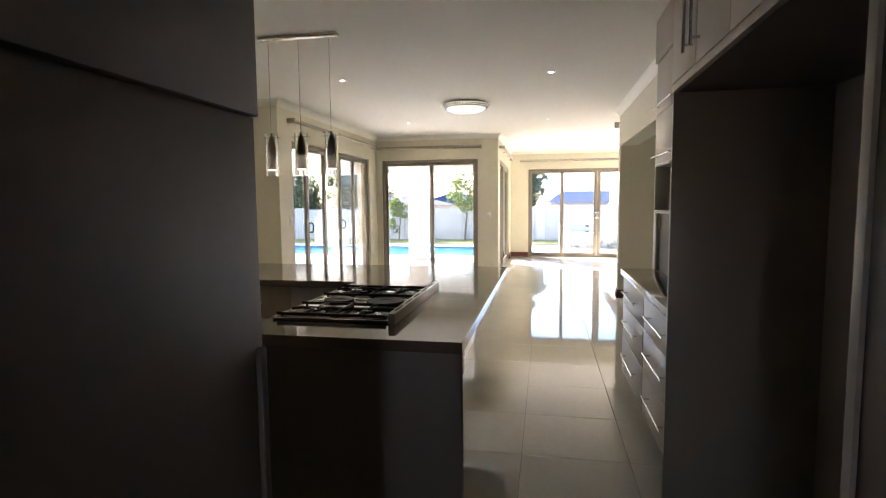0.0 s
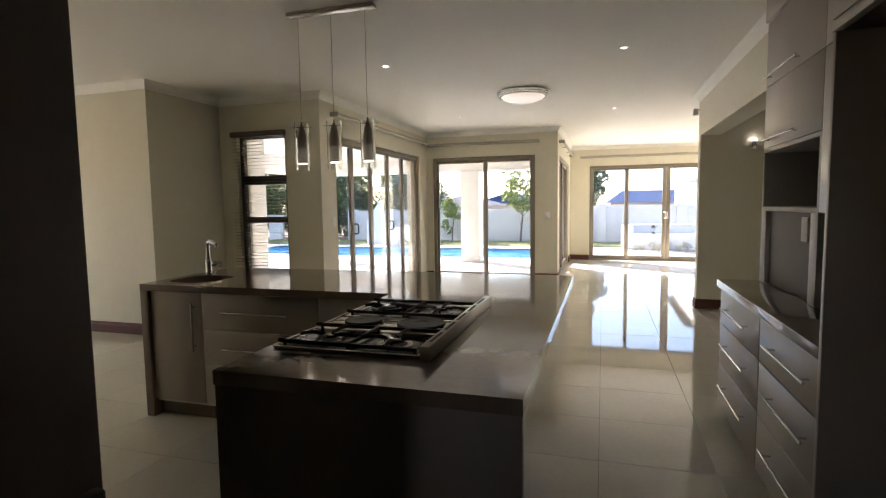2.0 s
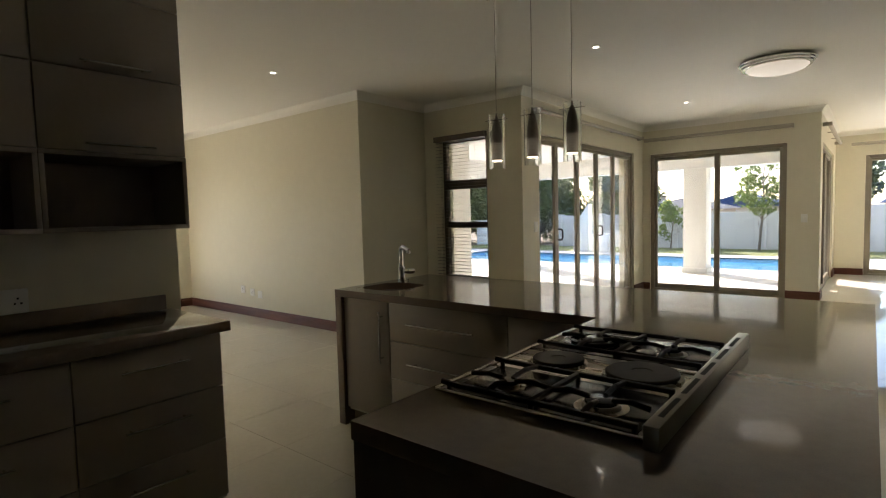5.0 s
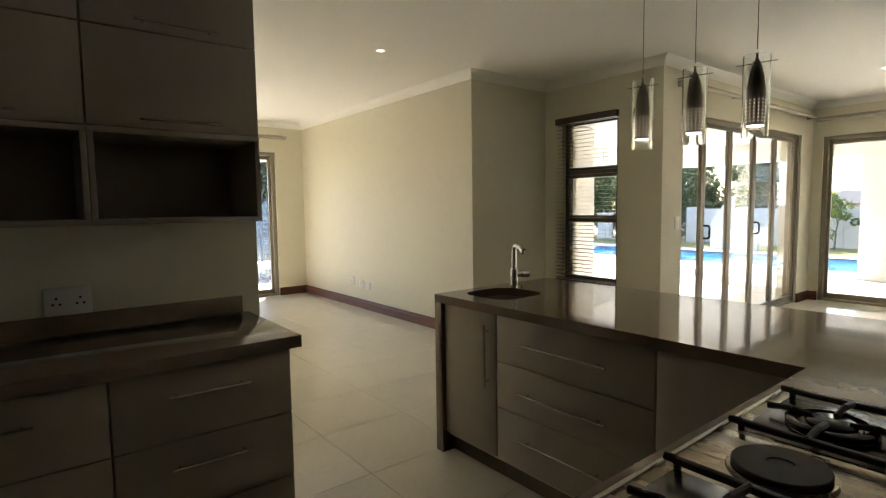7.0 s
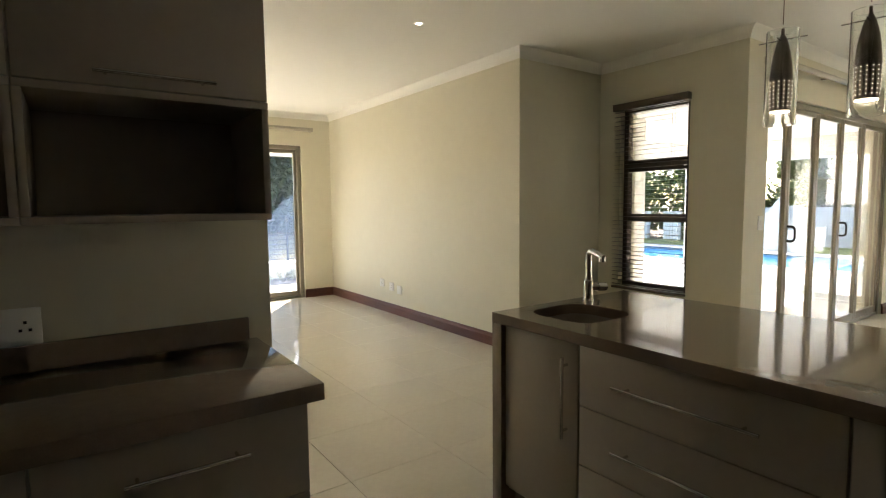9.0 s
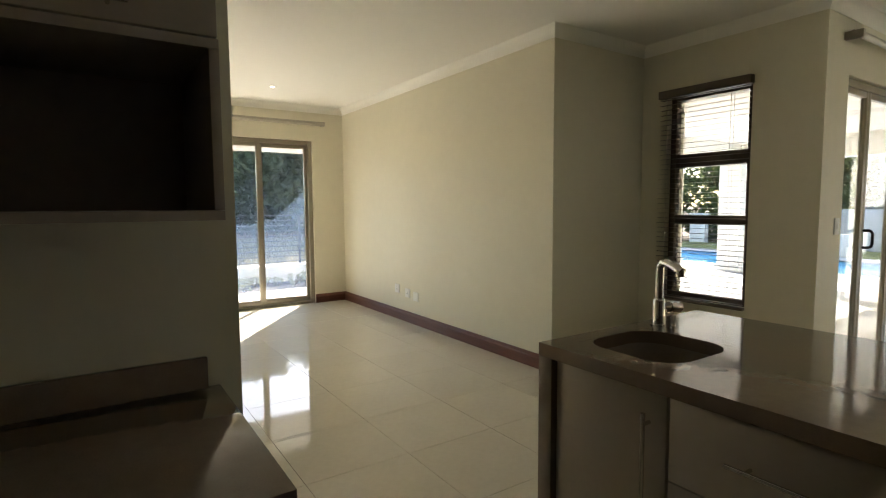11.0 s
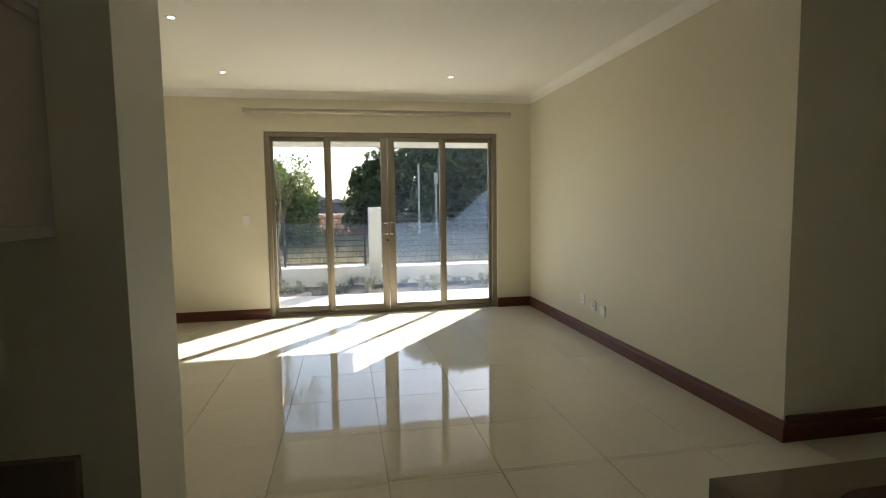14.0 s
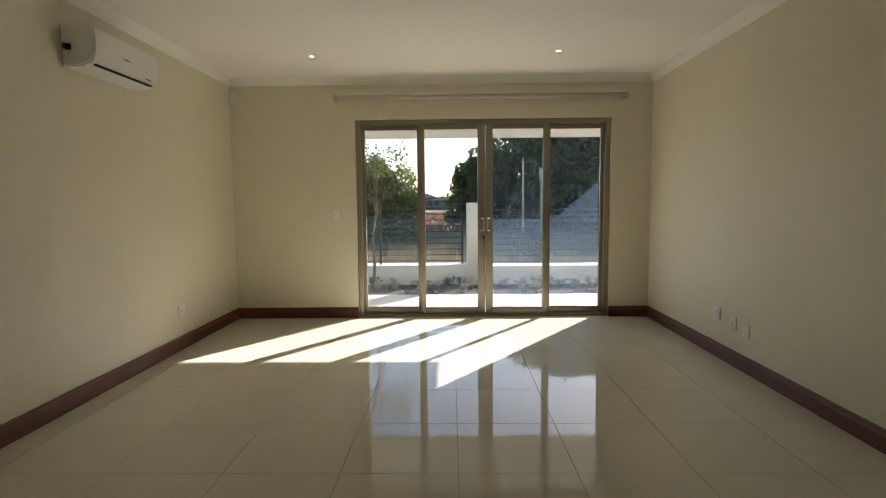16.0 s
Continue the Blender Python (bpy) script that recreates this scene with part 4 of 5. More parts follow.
socket((-6.97, YN, 0.37), "y", -1, 1, 0.105, 0.105)
socket((-6.72, YN, 0.345), "y", -1, 1, 0.105, 0.105)
socket((-6.53, YN, 0.325), "y", -1, 0, 0.105, 0.105, "blank white wall plate")
socket((-7.27, YS, 0.36), "y", 1, 1, 0.105, 0.105)
socket((XP1, 2.02, 1.05), "x", 1, 2, 0.15, 0.105, "white double wall socket above the worktop")
switch((XW, 1.90, 1.205), "x", 1)
switch((X1, 6.90, 1.20), "x", 1)
switch((-0.68, Y2, 1.18), "y", -1)


def downlight(x, y):
    d = thing("downlight", (x, y, H), "small recessed downlight, lit, in the ceiling", "downlight", "ceiling downlights")
    bm = B(); lathe(bm, x, y, [(0.020, H - 0.001), (0.034, H - 0.005), (0.042, H - 0.004), (0.042, H - 0.0005)], 20); part("trim_ring", bm, M_WHITE, d)
    bm = B(); lathe(bm, x, y, [(0.0, H - 0.0025), (0.021, H - 0.0025)], 20); part("bulb", bm, M_SPOT, d, "lit bulb face")


for x, y in ((-4.35, 4.42), (-1.77, 5.85), (0.44, 5.98), (-1.85, 8.95), (0.42, 9.07), (-7.7, 1.89), (-7.62, 4.25), (-6.1, 1.88), (1.98, 5.99)):
    downlight(x, y)

# dome ceiling light
DX, DY = -0.66, 7.45
dome = thing("ceiling_light", (DX, DY, H), "round flush ceiling light with opal glass and steel rings", "ceiling light")
bm = B(); lathe(bm, DX, DY, [(0.0, H - 0.001), (0.285, H - 0.001), (0.29, H - 0.010), (0.28, H - 0.014), (0.0, H - 0.014)], 48); part("base_plate", bm, M_STEEL, dome)
for r, z in ((0.318, H - 0.022), (0.304, H - 0.043), (0.290, H - 0.064)):
    bm = B()
    lathe(bm, DX, DY, [(r - 0.03, z - 0.008), (r - 0.003, z - 0.008), (r, z - 0.005), (r, z + 0.005), (r - 0.003, z + 0.008), (r - 0.03, z + 0.008), (r - 0.03, z - 0.008)], 48)
    part("ring", bm, M_CHROME, dome)
bm = B(); lathe(bm, DX, DY, [(0.262, H - 0.015), (0.262, H - 0.074), (0.235, H - 0.094), (0.18, H - 0.114), (0.09, H - 0.127), (0.0, H - 0.131)], 48); part("shade", bm, M_OPAL, dome, "opal glass bowl")

# pendant trio over the peninsula
PYY, PZ = 4.32, 1.655
pend = thing("pendant_light", (-1.53, PYY, H), "three-lamp pendant with glass cylinders on a steel ceiling bar", "pendant lamp")
bm = B(); box(bm, -1.86, -1.20, PYY - 0.035, PYY + 0.035, H - 0.028, H - 0.001, 0.004); part("ceiling_bar", bm, M_STEEL, pend)
for i in range(3):
    px = -1.785 + 0.257 * i
    bm = B(); rod(bm, (px, PYY, PZ + 0.36), (px, PYY, H - 0.027), 0.0018, 6); part("cord", bm, M_LAMPMETAL, pend)
    bm = B()
    lathe(bm, px, PYY, [(0.048, PZ), (0.048, PZ + 0.335), (0.0515, PZ + 0.335), (0.0515, PZ), (0.048, PZ)], 28)
    part("glass_cylinder", bm, M_TUBE, pend, "clear glass cylinder").visible_shadow = False
    bm = B()
    lathe(bm, px, PYY, [(0.033, PZ + 0.05), (0.036, PZ + 0.11), (0.036, PZ + 0.17), (0.033, PZ + 0.215), (0.027, PZ + 0.258), (0.018, PZ + 0.295), (0.010, PZ + 0.316), (0.006, PZ + 0.322), (0.005, PZ + 0.345), (0.0, PZ + 0.345)], 24)
    sh = part("shade", bm, M_LAMPMETAL, pend, "bullet-shaped smoked metal shade")
    for row in range(7):
        bm = B()
        z = PZ + 0.066 + row * 0.0145
        rr = 0.0335 + 0.0025 * min(1.0, (z - PZ - 0.05) / 0.06)
        for kk in range(14):
            t = 2 * math.pi * kk / 14
            rod(bm, (px + (rr - 0.001) * math.cos(t), PYY + (rr - 0.001) * math.sin(t), z), (px + (rr + 0.0012) * math.cos(t), PYY + (rr + 0.0012) * math.sin(t), z), 0.0023, 6)
        part("hole_row", bm, M_HOLES, sh, "row of lit punched holes")
    bm = B(); lathe(bm, px, PYY, [(0.0, PZ + 0.052), (0.031, PZ + 0.052), (0.032, PZ + 0.047), (0.0, PZ + 0.044)], 20); part("bulb", bm, M_BULB, pend, "lit bulb face")
    bm = B(); rod(bm, (px - 0.075, PYY - 0.012, PZ + 0.305), (px + 0.075, PYY + 0.012, PZ + 0.305), 0.0024, 6); part("cross_pin", bm, M_CHROME, pend)
    bm = B(); rod(bm, (px - 0.012, PYY + 0.072, PZ + 0.298), (px + 0.012, PYY - 0.072, PZ + 0.298), 0.0024, 6); part("cross_pin", bm, M_CHROME, pend)

# air conditioner on the south wall
AX0, AX1, AZ0, AZ1 = -6.705, -5.955, 2.232, 2.495
ac = thing("air_conditioner", ((AX0 + AX1) / 2, YS, AZ0), "white wall-mounted split air conditioner", "air conditioner")
prof = [(0.001, AZ0), (0.001, AZ1), (0.19, AZ1), (0.215, AZ1 - 0.02), (0.225, AZ1 - 0.09), (0.22, AZ0 + 0.09), (0.195, AZ0 + 0.03), (0.13, AZ0)]
bm = B()
ra = [bm.verts.new((AX0, YS + o, z)) for o, z in prof]
rb = [bm.verts.new((AX1, YS + o, z)) for o, z in prof]
for i in range(len(prof)):
    j = (i + 1) % len(prof)
    bm.faces.new((ra[i], ra[j], rb[j], rb[i]))
bm.faces.new(ra); bm.faces.new(rb[::-1])
bmesh.ops.bevel(bm, geom=[e for e in bm.edges if abs(e.verts[0].co.x - e.verts[1].co.x) < 1e-5], offset=0.012, segments=3, affect="EDGES")
part("casing", bm, M_WHITE, ac)
bm = B(); box(bm, AX0 + 0.06, AX1 - 0.05, YS + 0.172, YS + 0.196, AZ0 + 0.014, AZ0 + 0.024); part("air_slot", bm, M_HOLE, ac, "dark outlet slot")
bm = B(); box(bm, AX0 + 0.38, AX0 + 0.45, YS + 0.2225, YS + 0.2265, AZ0 + 0.115, AZ0 + 0.124); part("badge", bm, M_ALU, ac)
bm = B(); box(bm, AX0 + 0.10, AX0 + 0.16, YS + 0.205, YS + 0.213, AZ0 + 0.046, AZ0 + 0.052); part("indicator", bm, M_ALU, ac)
bm = B(); rod(bm, (AX1 + 0.0, YS + 0.06, AZ0 + 0.12), (AX1 + 0.03, YS + 0.04, AZ0 + 0.12), 0.022, 10); part("pipe_stub", bm, M_BLACK, ac)


def sensor(x, y, z, dx, dy):
    s = thing("alarm_sensor", (x, y, z), "small white alarm sensor high on the wall", "sensor")
    bm = B(); rod(bm, (x, y, z), (x + dx * 0.04, y + dy * 0.04, z), 0.012, 8); part("bracket", bm, M_WHITE, s)
    bm = B(); box(bm, x + dx * 0.05 - 0.03, x + dx * 0.05 + 0.03, y + dy * 0.05 - 0.03, y + dy * 0.05 + 0.03, z - 0.07, z + 0.02, 0.012); part("housing", bm, M_WHITE, s)


sensor(XW, YS + 0.05, 2.56, 1, 0.2)
sensor(XO, 8.5, 2.56, -1, 0)
# passage wall lamp
wlmp = thing("wall_lamp", (2.06, YJ, 2.15), "small lit spot lamp on the passage wall", "wall lamp")
bm = B(); rod(bm, (2.06, YJ - 0.001, 2.06), (2.06, YJ - 0.03, 2.06), 0.03, 14); part("base", bm, M_STEEL, wlmp)
bm = B(); rod(bm, (2.06, YJ - 0.05, 2.05), (2.06, YJ - 0.05, 2.13), 0.025, 14); part("cup", bm, M_STEEL, wlmp)
bm = B(); rod(bm, (2.06, YJ - 0.05, 2.131), (2.06, YJ - 0.05, 2.15), 0.022, 14); part("bulb", bm, M_SPOT, wlmp)


# ---- outdoors ----
G = -0.06
POOL = (-11.3, -0.9, 14.9, 17.9)
bm = B()
R = 900
xs = [-R, POOL[0], POOL[1], R]
ys = [-R, POOL[2], POOL[3], R]
for i in range(3):
    for j in range(3):
        if (i, j) != (1, 1):
            v = [bm.verts.new(p) for p in ((xs[i], ys[j], -0.16), (xs[i + 1], ys[j], -0.16), (xs[i + 1], ys[j + 1], -0.16), (xs[i], ys[j + 1], -0.16))]
            bm.faces.new(v)
bmesh.ops.remove_doubles(bm, verts=bm.verts, dist=0.001)
solid("ground", bm, M_FIELD, "open dry grassy ground", "ground")
solid("lawn", box(B(), -14, 12, 18.9, 21.8, -0.3, G - 0.02), M_LAWN, "sunlit short lawn along the boundary wall", "lawn")
solid("paving_east", box(B(), -0.7, 12, 14.56, 18.89, -0.3, G - 0.004), M_PAVE, "pale sunlit paving outside the garden doors", "paving")
bm = B()
box(bm, -13.6, X1 - 0.251, 6.88, POOL[2] - 0.2, -0.3, G)
box(bm, X1 - 0.251, X5 - 0.251, Y2 + 0.251, POOL[2] - 0.2, -0.3, G)
box(bm, -13.6, -0.3, POOL[3] + 0.2, 18.88, -0.3, G)
box(bm, POOL[1] + 0.2, -0.3, POOL[2] - 0.2, POOL[3] + 0.2, -0.3, G)
box(bm, -13.6, POOL[0] - 0.2, POOL[2] - 0.2, POOL[3] + 0.2, -0.3, G)
solid("paving_patio", bm, M_PAVE, "pale sunlit paving round the pool", "paving", kind="structure")
solid("paving_west", box(B(), -10.44, XW - 0.251, -3, YN + 0.8, -0.3, G), M_PAVE, "pale sunlit paving strip outside the doors", "paving")
pool = thing("swimming_pool", ((POOL[0] + POOL[1]) / 2, (POOL[2] + POOL[3]) / 2, -1.2), "rectangular blue swimming pool with pale coping", "pool")
bm = B()
x0, x1, y0, y1 = POOL
box(bm, x0, x1, y0, y1, -1.25, -1.2)
box(bm, x0 - 0.05, x0, y0, y1, -1.2, G); box(bm, x1, x1 + 0.05, y0, y1, -1.2, G)
box(bm, x0, x1, y0 - 0.05, y0, -1.2, G); box(bm, x0, x1, y1, y1 + 0.05, -1.2, G)
part("basin", bm, mat("pool tile", (0.20, 0.45, 0.62), (0.16, 0.38, 0.55), 0.4, scale=5), pool, smooth=False)
bm = B()
nx, nyy = 40, 10
grid = [[bm.verts.new((x0 + 0.001 + (x1 - x0 - 0.002) * i / nx, y0 + 0.001 + (y1 - y0 - 0.002) * j / nyy, -0.16 + 0.006 * noise.noise((i * 0.7, j * 1.3, 0)))) for j in range(nyy + 1)] for i in range(nx + 1)]
for i in range(nx):
    for j in range(nyy):
        bm.faces.new((grid[i][j], grid[i + 1][j], grid[i + 1][j + 1], grid[i][j + 1]))
part("water", bm, M_WATER, pool, "rippled bright blue water")
bm = B()
box(bm, x0 - 0.2, x1 + 0.2, y0 - 0.2, y0, -0.10, G + 0.012, 0.01); box(bm, x0 - 0.2, x1 + 0.2, y1, y1 + 0.2, -0.10, G + 0.012, 0.01)
box(bm, x0 - 0.2, x0, y0, y1, -0.10, G + 0.012, 0.01); box(bm, x1, x1 + 0.2, y0, y1, -0.10, G + 0.012, 0.01)
part("coping", bm, M_PAVE, pool, "pale coping edge")

# covered patio
bm = B()
box(bm, -7.6, X1 - 0.252, YW + 0.252, 14.25, 2.62, 2.95)
box(bm, X1 - 0.252, X5 - 0.252, Y2 + 0.252, 14.25, 2.62, 2.95)
solid("patio_ceiling", bm, M_RENDER, "white plastered patio ceiling", "ceiling")
bm = B()
box(bm, -7.6, X5 - 0.252, 13.85, 14.25, 2.22, 2.62)
box(bm, -7.6, -7.2, YW + 0.252, 13.85, 2.22, 2.62)
solid("patio_beam", bm, M_RENDER, "white plastered beam over the columns", "beam")


def column(x, y, w=0.46):
    c = thing("patio_column", (x, y, G), "square white plastered patio column on a plinth", "column", "patio columns")
    bm = B(); box(bm, x - w / 2, x + w / 2, y - w / 2, y + w / 2, G, 2.22 if abs(y - 14.05) < 0.01 else 2.62, 0.01); part("shaft", bm, M_RENDER, c)
    bm = B(); box(bm, x - w / 2 - 0.03, x + w / 2 + 0.03, y - w / 2 - 0.03, y + w / 2 + 0.03, G, G + 0.12, 0.01); part("plinth", bm, M_RENDER, c)


column(-2.92, 14.05)
column(-7.38, 14.05)
column(-5.85, 9.0, 0.5)
# overhang outside the living-room doors
solid("overhang", box(B(), -10.43, XW - 0.252, -6.0, 5.77, 2.285, 2.62), M_RENDER, "white plastered roof overhang", "overhang")

# north boundary wall with piers
bw = thing("boundary_wall", (0, 21.9, -0.2), "pale grey plastered boundary wall with piers", "garden wall")
bm = B(); box(bm, -10.3, -1.6, 21.8, 22.0, -0.3, 1.18, 0.01); part("panel", bm, M_GREYWALL, bw)
bm = B(); box(bm, -1.6, 14, 21.6, 21.8, -0.3, 1.27, 0.01); part("panel", bm, M_GREYWALL, bw)
for x in (-10.2, -8.4, -5.6, -2.8, 0.2, 3.0, 5.8, 8.6):
    yb = 21.74 if x < -1.6 else 21.54
    bm = B(); box(bm, x - 0.18, x + 0.18, yb, yb + 0.32, -0.3, 1.24 if x < -1.6 else 1.33, 0.01); part("pier", bm, M_GREYWALL, bw)
# raised planter outside the garden doors
pl = thing("planter_wall", (4, 18, -0.2), "low white plastered planter wall", "planter")
bm = B(); box(bm, 0.95, 8.0, 17.9, 18.15, -0.3, 0.43, 0.01); part("front_wall", bm, M_RENDER, pl)
bm = B(); box(bm, 0.9, 1.2, 18.151, 20.3, -0.3, 0.61, 0.01); part("side_wall", bm, M_RENDER, pl)
bm = B(); box(bm, 1.201, 8.0, 20.1, 20.3, -0.3, 0.64, 0.01); part("back_wall", bm, M_RENDER, pl)
bm = B(); box(bm, 1.201, 8.0, 18.151, 20.09, -0.3, 0.28); part("soil", bm, M_SOIL, pl)
bl = thing("garden_light", (1.75, 18.022, 0.43), "small dark bollard lamp on the planter wall", "garden light")
bm = B(); lathe(bm, 1.75, 18.02, [(0.0, 0.43), (0.06, 0.43), (0.06, 0.47), (0.05, 0.48), (0.05, 0.49)], 14); part("base", bm, M_ALU_DARK, bl)
bm = B(); lathe(bm, 1.75, 18.02, [(0.045, 0.49), (0.045, 0.61)], 14); part("lens", bm, M_CLEAR, bl)
bm = B(); lathe(bm, 1.75, 18.02, [(0.065, 0.61), (0.065, 0.65), (0.03, 0.70), (0.0, 0.70)], 14); part("cap", bm, M_ALU_DARK, bl)
solid("planting_bed", box(B(), 1.0, 8, 16.7, 17.88, -0.3, G + 0.02), M_GRAVEL, "pale gravel planting bed with low shrubs", "planting bed")
# poolside feature and fence, seen through the folding doors
pf = thing("pool_feature", (-7.2, 19.0, G), "white plastered stepped poolside wall", "garden wall")
bm = B(); box(bm, -7.6, -6.9, 18.95, 19.25, -0.2, 0.55, 0.01); part("low_block", bm, M_RENDER, pf)
bm = B()
v = [bm.verts.new(p) for p in ((-8.15, 18.9, -0.2), (-7.6, 18.9, -0.2), (-7.6, 18.9, 1.6), (-8.15, 18.9, 0.8), (-8.15, 19.25, -0.2), (-7.6, 19.25, -0.2), (-7.6, 19.25, 1.6), (-8.15, 19.25, 0.8))]
for q in ((0, 1, 2, 3), (7, 6, 5, 4), (0, 4, 5, 1), (1, 5, 6, 2), (2, 6, 7, 3), (3, 7, 4, 0)):
    bm.faces.new([v[i] for i in q])
part("sloped_wall", bm, M_RENDER, pf)

# west: bed, low wall with rail fence, gate pier
solid("planting_bed_west", box(B(), -11.6, -10.45, -6, 12, -0.3, G - 0.03), M_SOIL, "dark soil bed along the low wall", "planting bed")
lw = thing("low_garden_wall", (-11.8, 3, -0.3), "low white plastered wall with a taller gate pier", "garden wall")
bm = B(); box(bm, -12.0, -11.6, -6, 3.50, -0.3, 0.25, 0.01); part("wall_run", bm, M_RENDER, lw)
bm = B(); box(bm, -12.0, -11.6, 3.72, 11, -0.3, 0.23, 0.01); part("wall_run", bm, M_RENDER, lw)
bm = B(); box(bm, -12.05, -11.6, 3.50, 3.72, -0.3, 1.33, 0.01); part("pier", bm, M_RENDER, lw)


def rail_fence(x, y0, y1, z0, z1, n, posts):
    f = thing("rail_fence", (x, (y0 + y1) / 2, z0), "black horizontal-rail steel fence on the low wall", "fence", "rail fence bays")
    for i in range(n):
        z = z0 + 0.06 + (z1 - z0 - 0.06) * i / (n - 1)
        bm = B(); rod(bm, (x, y0, z), (x, y1, z), 0.009, 6); part("rail", bm, M_RAIL, f)
    for y in posts:
        bm = B(); box(bm, x - 0.018, x + 0.018, y - 0.018, y + 0.018, z0, z1 + 0.01, 0.002); part("post", bm, M_RAIL, f)


def white_pier(x, y):
    p = thing("fence_pier", (x, y, -0.3), "square white plastered fence pier", "pier", "white fence piers beyond the pool")
    bm = B(); box(bm, x - 0.3, x + 0.3, y - 0.15, y + 0.15, -0.3, 0.98, 0.01); part("shaft", bm, M_RENDER, p)
    bm = B(); box(bm, x - 0.33, x + 0.33, y - 0.18, y + 0.18, 0.981, 1.03, 0.01); part("cap", bm, M_RENDER, p)


for px in (-14.1, -12.75, -11.5):
    white_pier(px, 21.9)


def picket_fence(x0, x1, y):
    """A low black steel fence between two piers."""
    f = thing("steel_fence", ((x0 + x1) / 2, y, -0.16), "low black steel fence between white piers", "fence", "steel fence bays beyond the pool")
    for z in (0.1, 0.88):
        bm = B(); rod(bm, (x0, y, z), (x1, y, z), 0.015, 6); part("rail", bm, M_RAIL, f)
    n = max(2, int((x1 - x0) / 0.14))
    for i in range(n):
        x = x0 + 0.07 + (x1 - x0 - 0.14) * i / (n - 1)
        bm = B(); rod(bm, (x, y, -0.3), (x, y, 0.93), 0.008, 6); part("bar", bm, M_RAIL, f)


for x0, x1 in ((-15.6, -14.4), (-13.8, -13.05), (-12.45, -11.8), (-11.2, -10.38)):
    picket_fence(x0, x1, 21.9)
rail_fence(-11.8, 1.95, 3.46, 0.25, 1.24, 10, (1.97, 3.42))
rail_fence(-11.8, -4.0, 1.93, 0.25, 1.20, 10, (-1.5, 0.4))
rail_fence(-11.8, 3.75, 10.9, 0.23, 1.20, 10, (5.9, 8.4, 10.8))


def field_pole(x, y, top, cap):
    """A pale pole in the field; cap: with a box near its head."""
    p = thing("field_pole", (x, y, -0.16), "slim pale pole standing in the field", "pole", "pale poles in the field")
    bm = B(); rod(bm, (x, y, -0.3), (x, y, top), 0.045, 10, 0.035); part("shaft", bm, M_POLE, p)
    if cap:
        bm = B(); box(bm, x - 0.07, x + 0.07, y - 0.07, y + 0.07, top - 0.42, top + 0.05, 0.01); part("head_box", bm, M_POLE, p)


field_pole(-23.2, 6.05, 3.0, False)
field_pole(-23.2, 6.76, 2.6, True)


# ---- plants ----
def leaf_cloud(bm, centre, radius, count, size, rng, squash=0.8):
    """Many small bent leaves in an uneven clump."""
    for _ in range(count):
        d = Vector((rng.gauss(0, 1), rng.gauss(0, 1), rng.gauss(0, 1)))
        d.normalize()
        r = radius * (0.45 + 0.55 * rng.random() ** 0.5)
        p = Vector(centre) + Vector((d.x * r, d.y * r, d.z * r * squash))
        s = size * rng.uniform(0.6, 1.4)
        u = Vector((rng.gauss(0, 1), rng.gauss(0, 1), rng.gauss(0, 1))).normalized()
        w = u.cross(Vector((rng.gauss(0, 1), rng.gauss(0, 1), rng.gauss(0, 1)))).normalized()
        n = u.cross(w) * s * 0.15
        a, b, c, e = p - u * s, p + w * s * 0.45 + n, p + u * s, p - w * s * 0.45 + n
        v = [bm.verts.new(q) for q in (a, b, c, e)]
        bm.faces.new((v[0], v[1], v[2]))
        bm.faces.new((v[0], v[2], v[3]))


def tree(x, y, z, height, spread, seed, leaf, label, trunk_r=0.12, clumps=26, per=170, size=0.09, crown_from=0.35, group="", flat=0.8):
    rng = random.Random(seed)
    t = thing("tree", (x, y, z), label, "tree", group)
    bm = B()
    top = Vector((x + rng.uniform(-0.1, 0.1) * height, y, z + height * 0.72))
    pts = [Vector((x, y, z))]
    for k in range(1, 6):
        f = k / 5
        pts.append(Vector((x, y, z)).lerp(top, f) + Vector((rng.uniform(-1, 1), rng.uniform(-1, 1), 0)) * 0.03 * height * f)
    for k, (p, q) in enumerate(zip(pts, pts[1:])):
        rod(bm, p, q, trunk_r * (1 - 0.16 * k), 8, trunk_r * (1 - 0.16 * (k + 1)))
    ends = []
    for k in range(clumps):
        f = rng.uniform(crown_from, 1.0)
        a = rng.uniform(0, 2 * math.pi)
        prof = math.sin(math.pi * min(1, 0.18 + 0.8 * (f - crown_from) / (1 - crown_from))) ** 0.6
        r = spread * prof * rng.uniform(0.35, 1.0)
        c = Vector((x + r * math.cos(a), y + r * math.sin(a), z + height * f * 0.95))
        ends.append(c)
        base = pts[min(5, max(1, int(f * 5)))]
        if k % 2 == 0:
            rod(bm, base - Vector((0, 0, 0.05 * height)), c, trunk_r * 0.25, 5, trunk_r * 0.06)
    part("trunk", bm, M_BARK, t)
    bm = B()
    for c in ends:
        leaf_cloud(bm, c, spread * rng.uniform(0.22, 0.42), per, size, rng, flat)
    o = ORIGIN[t]
    bm.transform(Matrix.Translation(-o))
    me = bpy.data.meshes.new("crown")
    bm.to_mesh(me)
    bm.free()
    me.materials.append(leaf)
    ob = new("crown", me)
    ob.parent = t
    ORIGIN[ob] = o
    return t


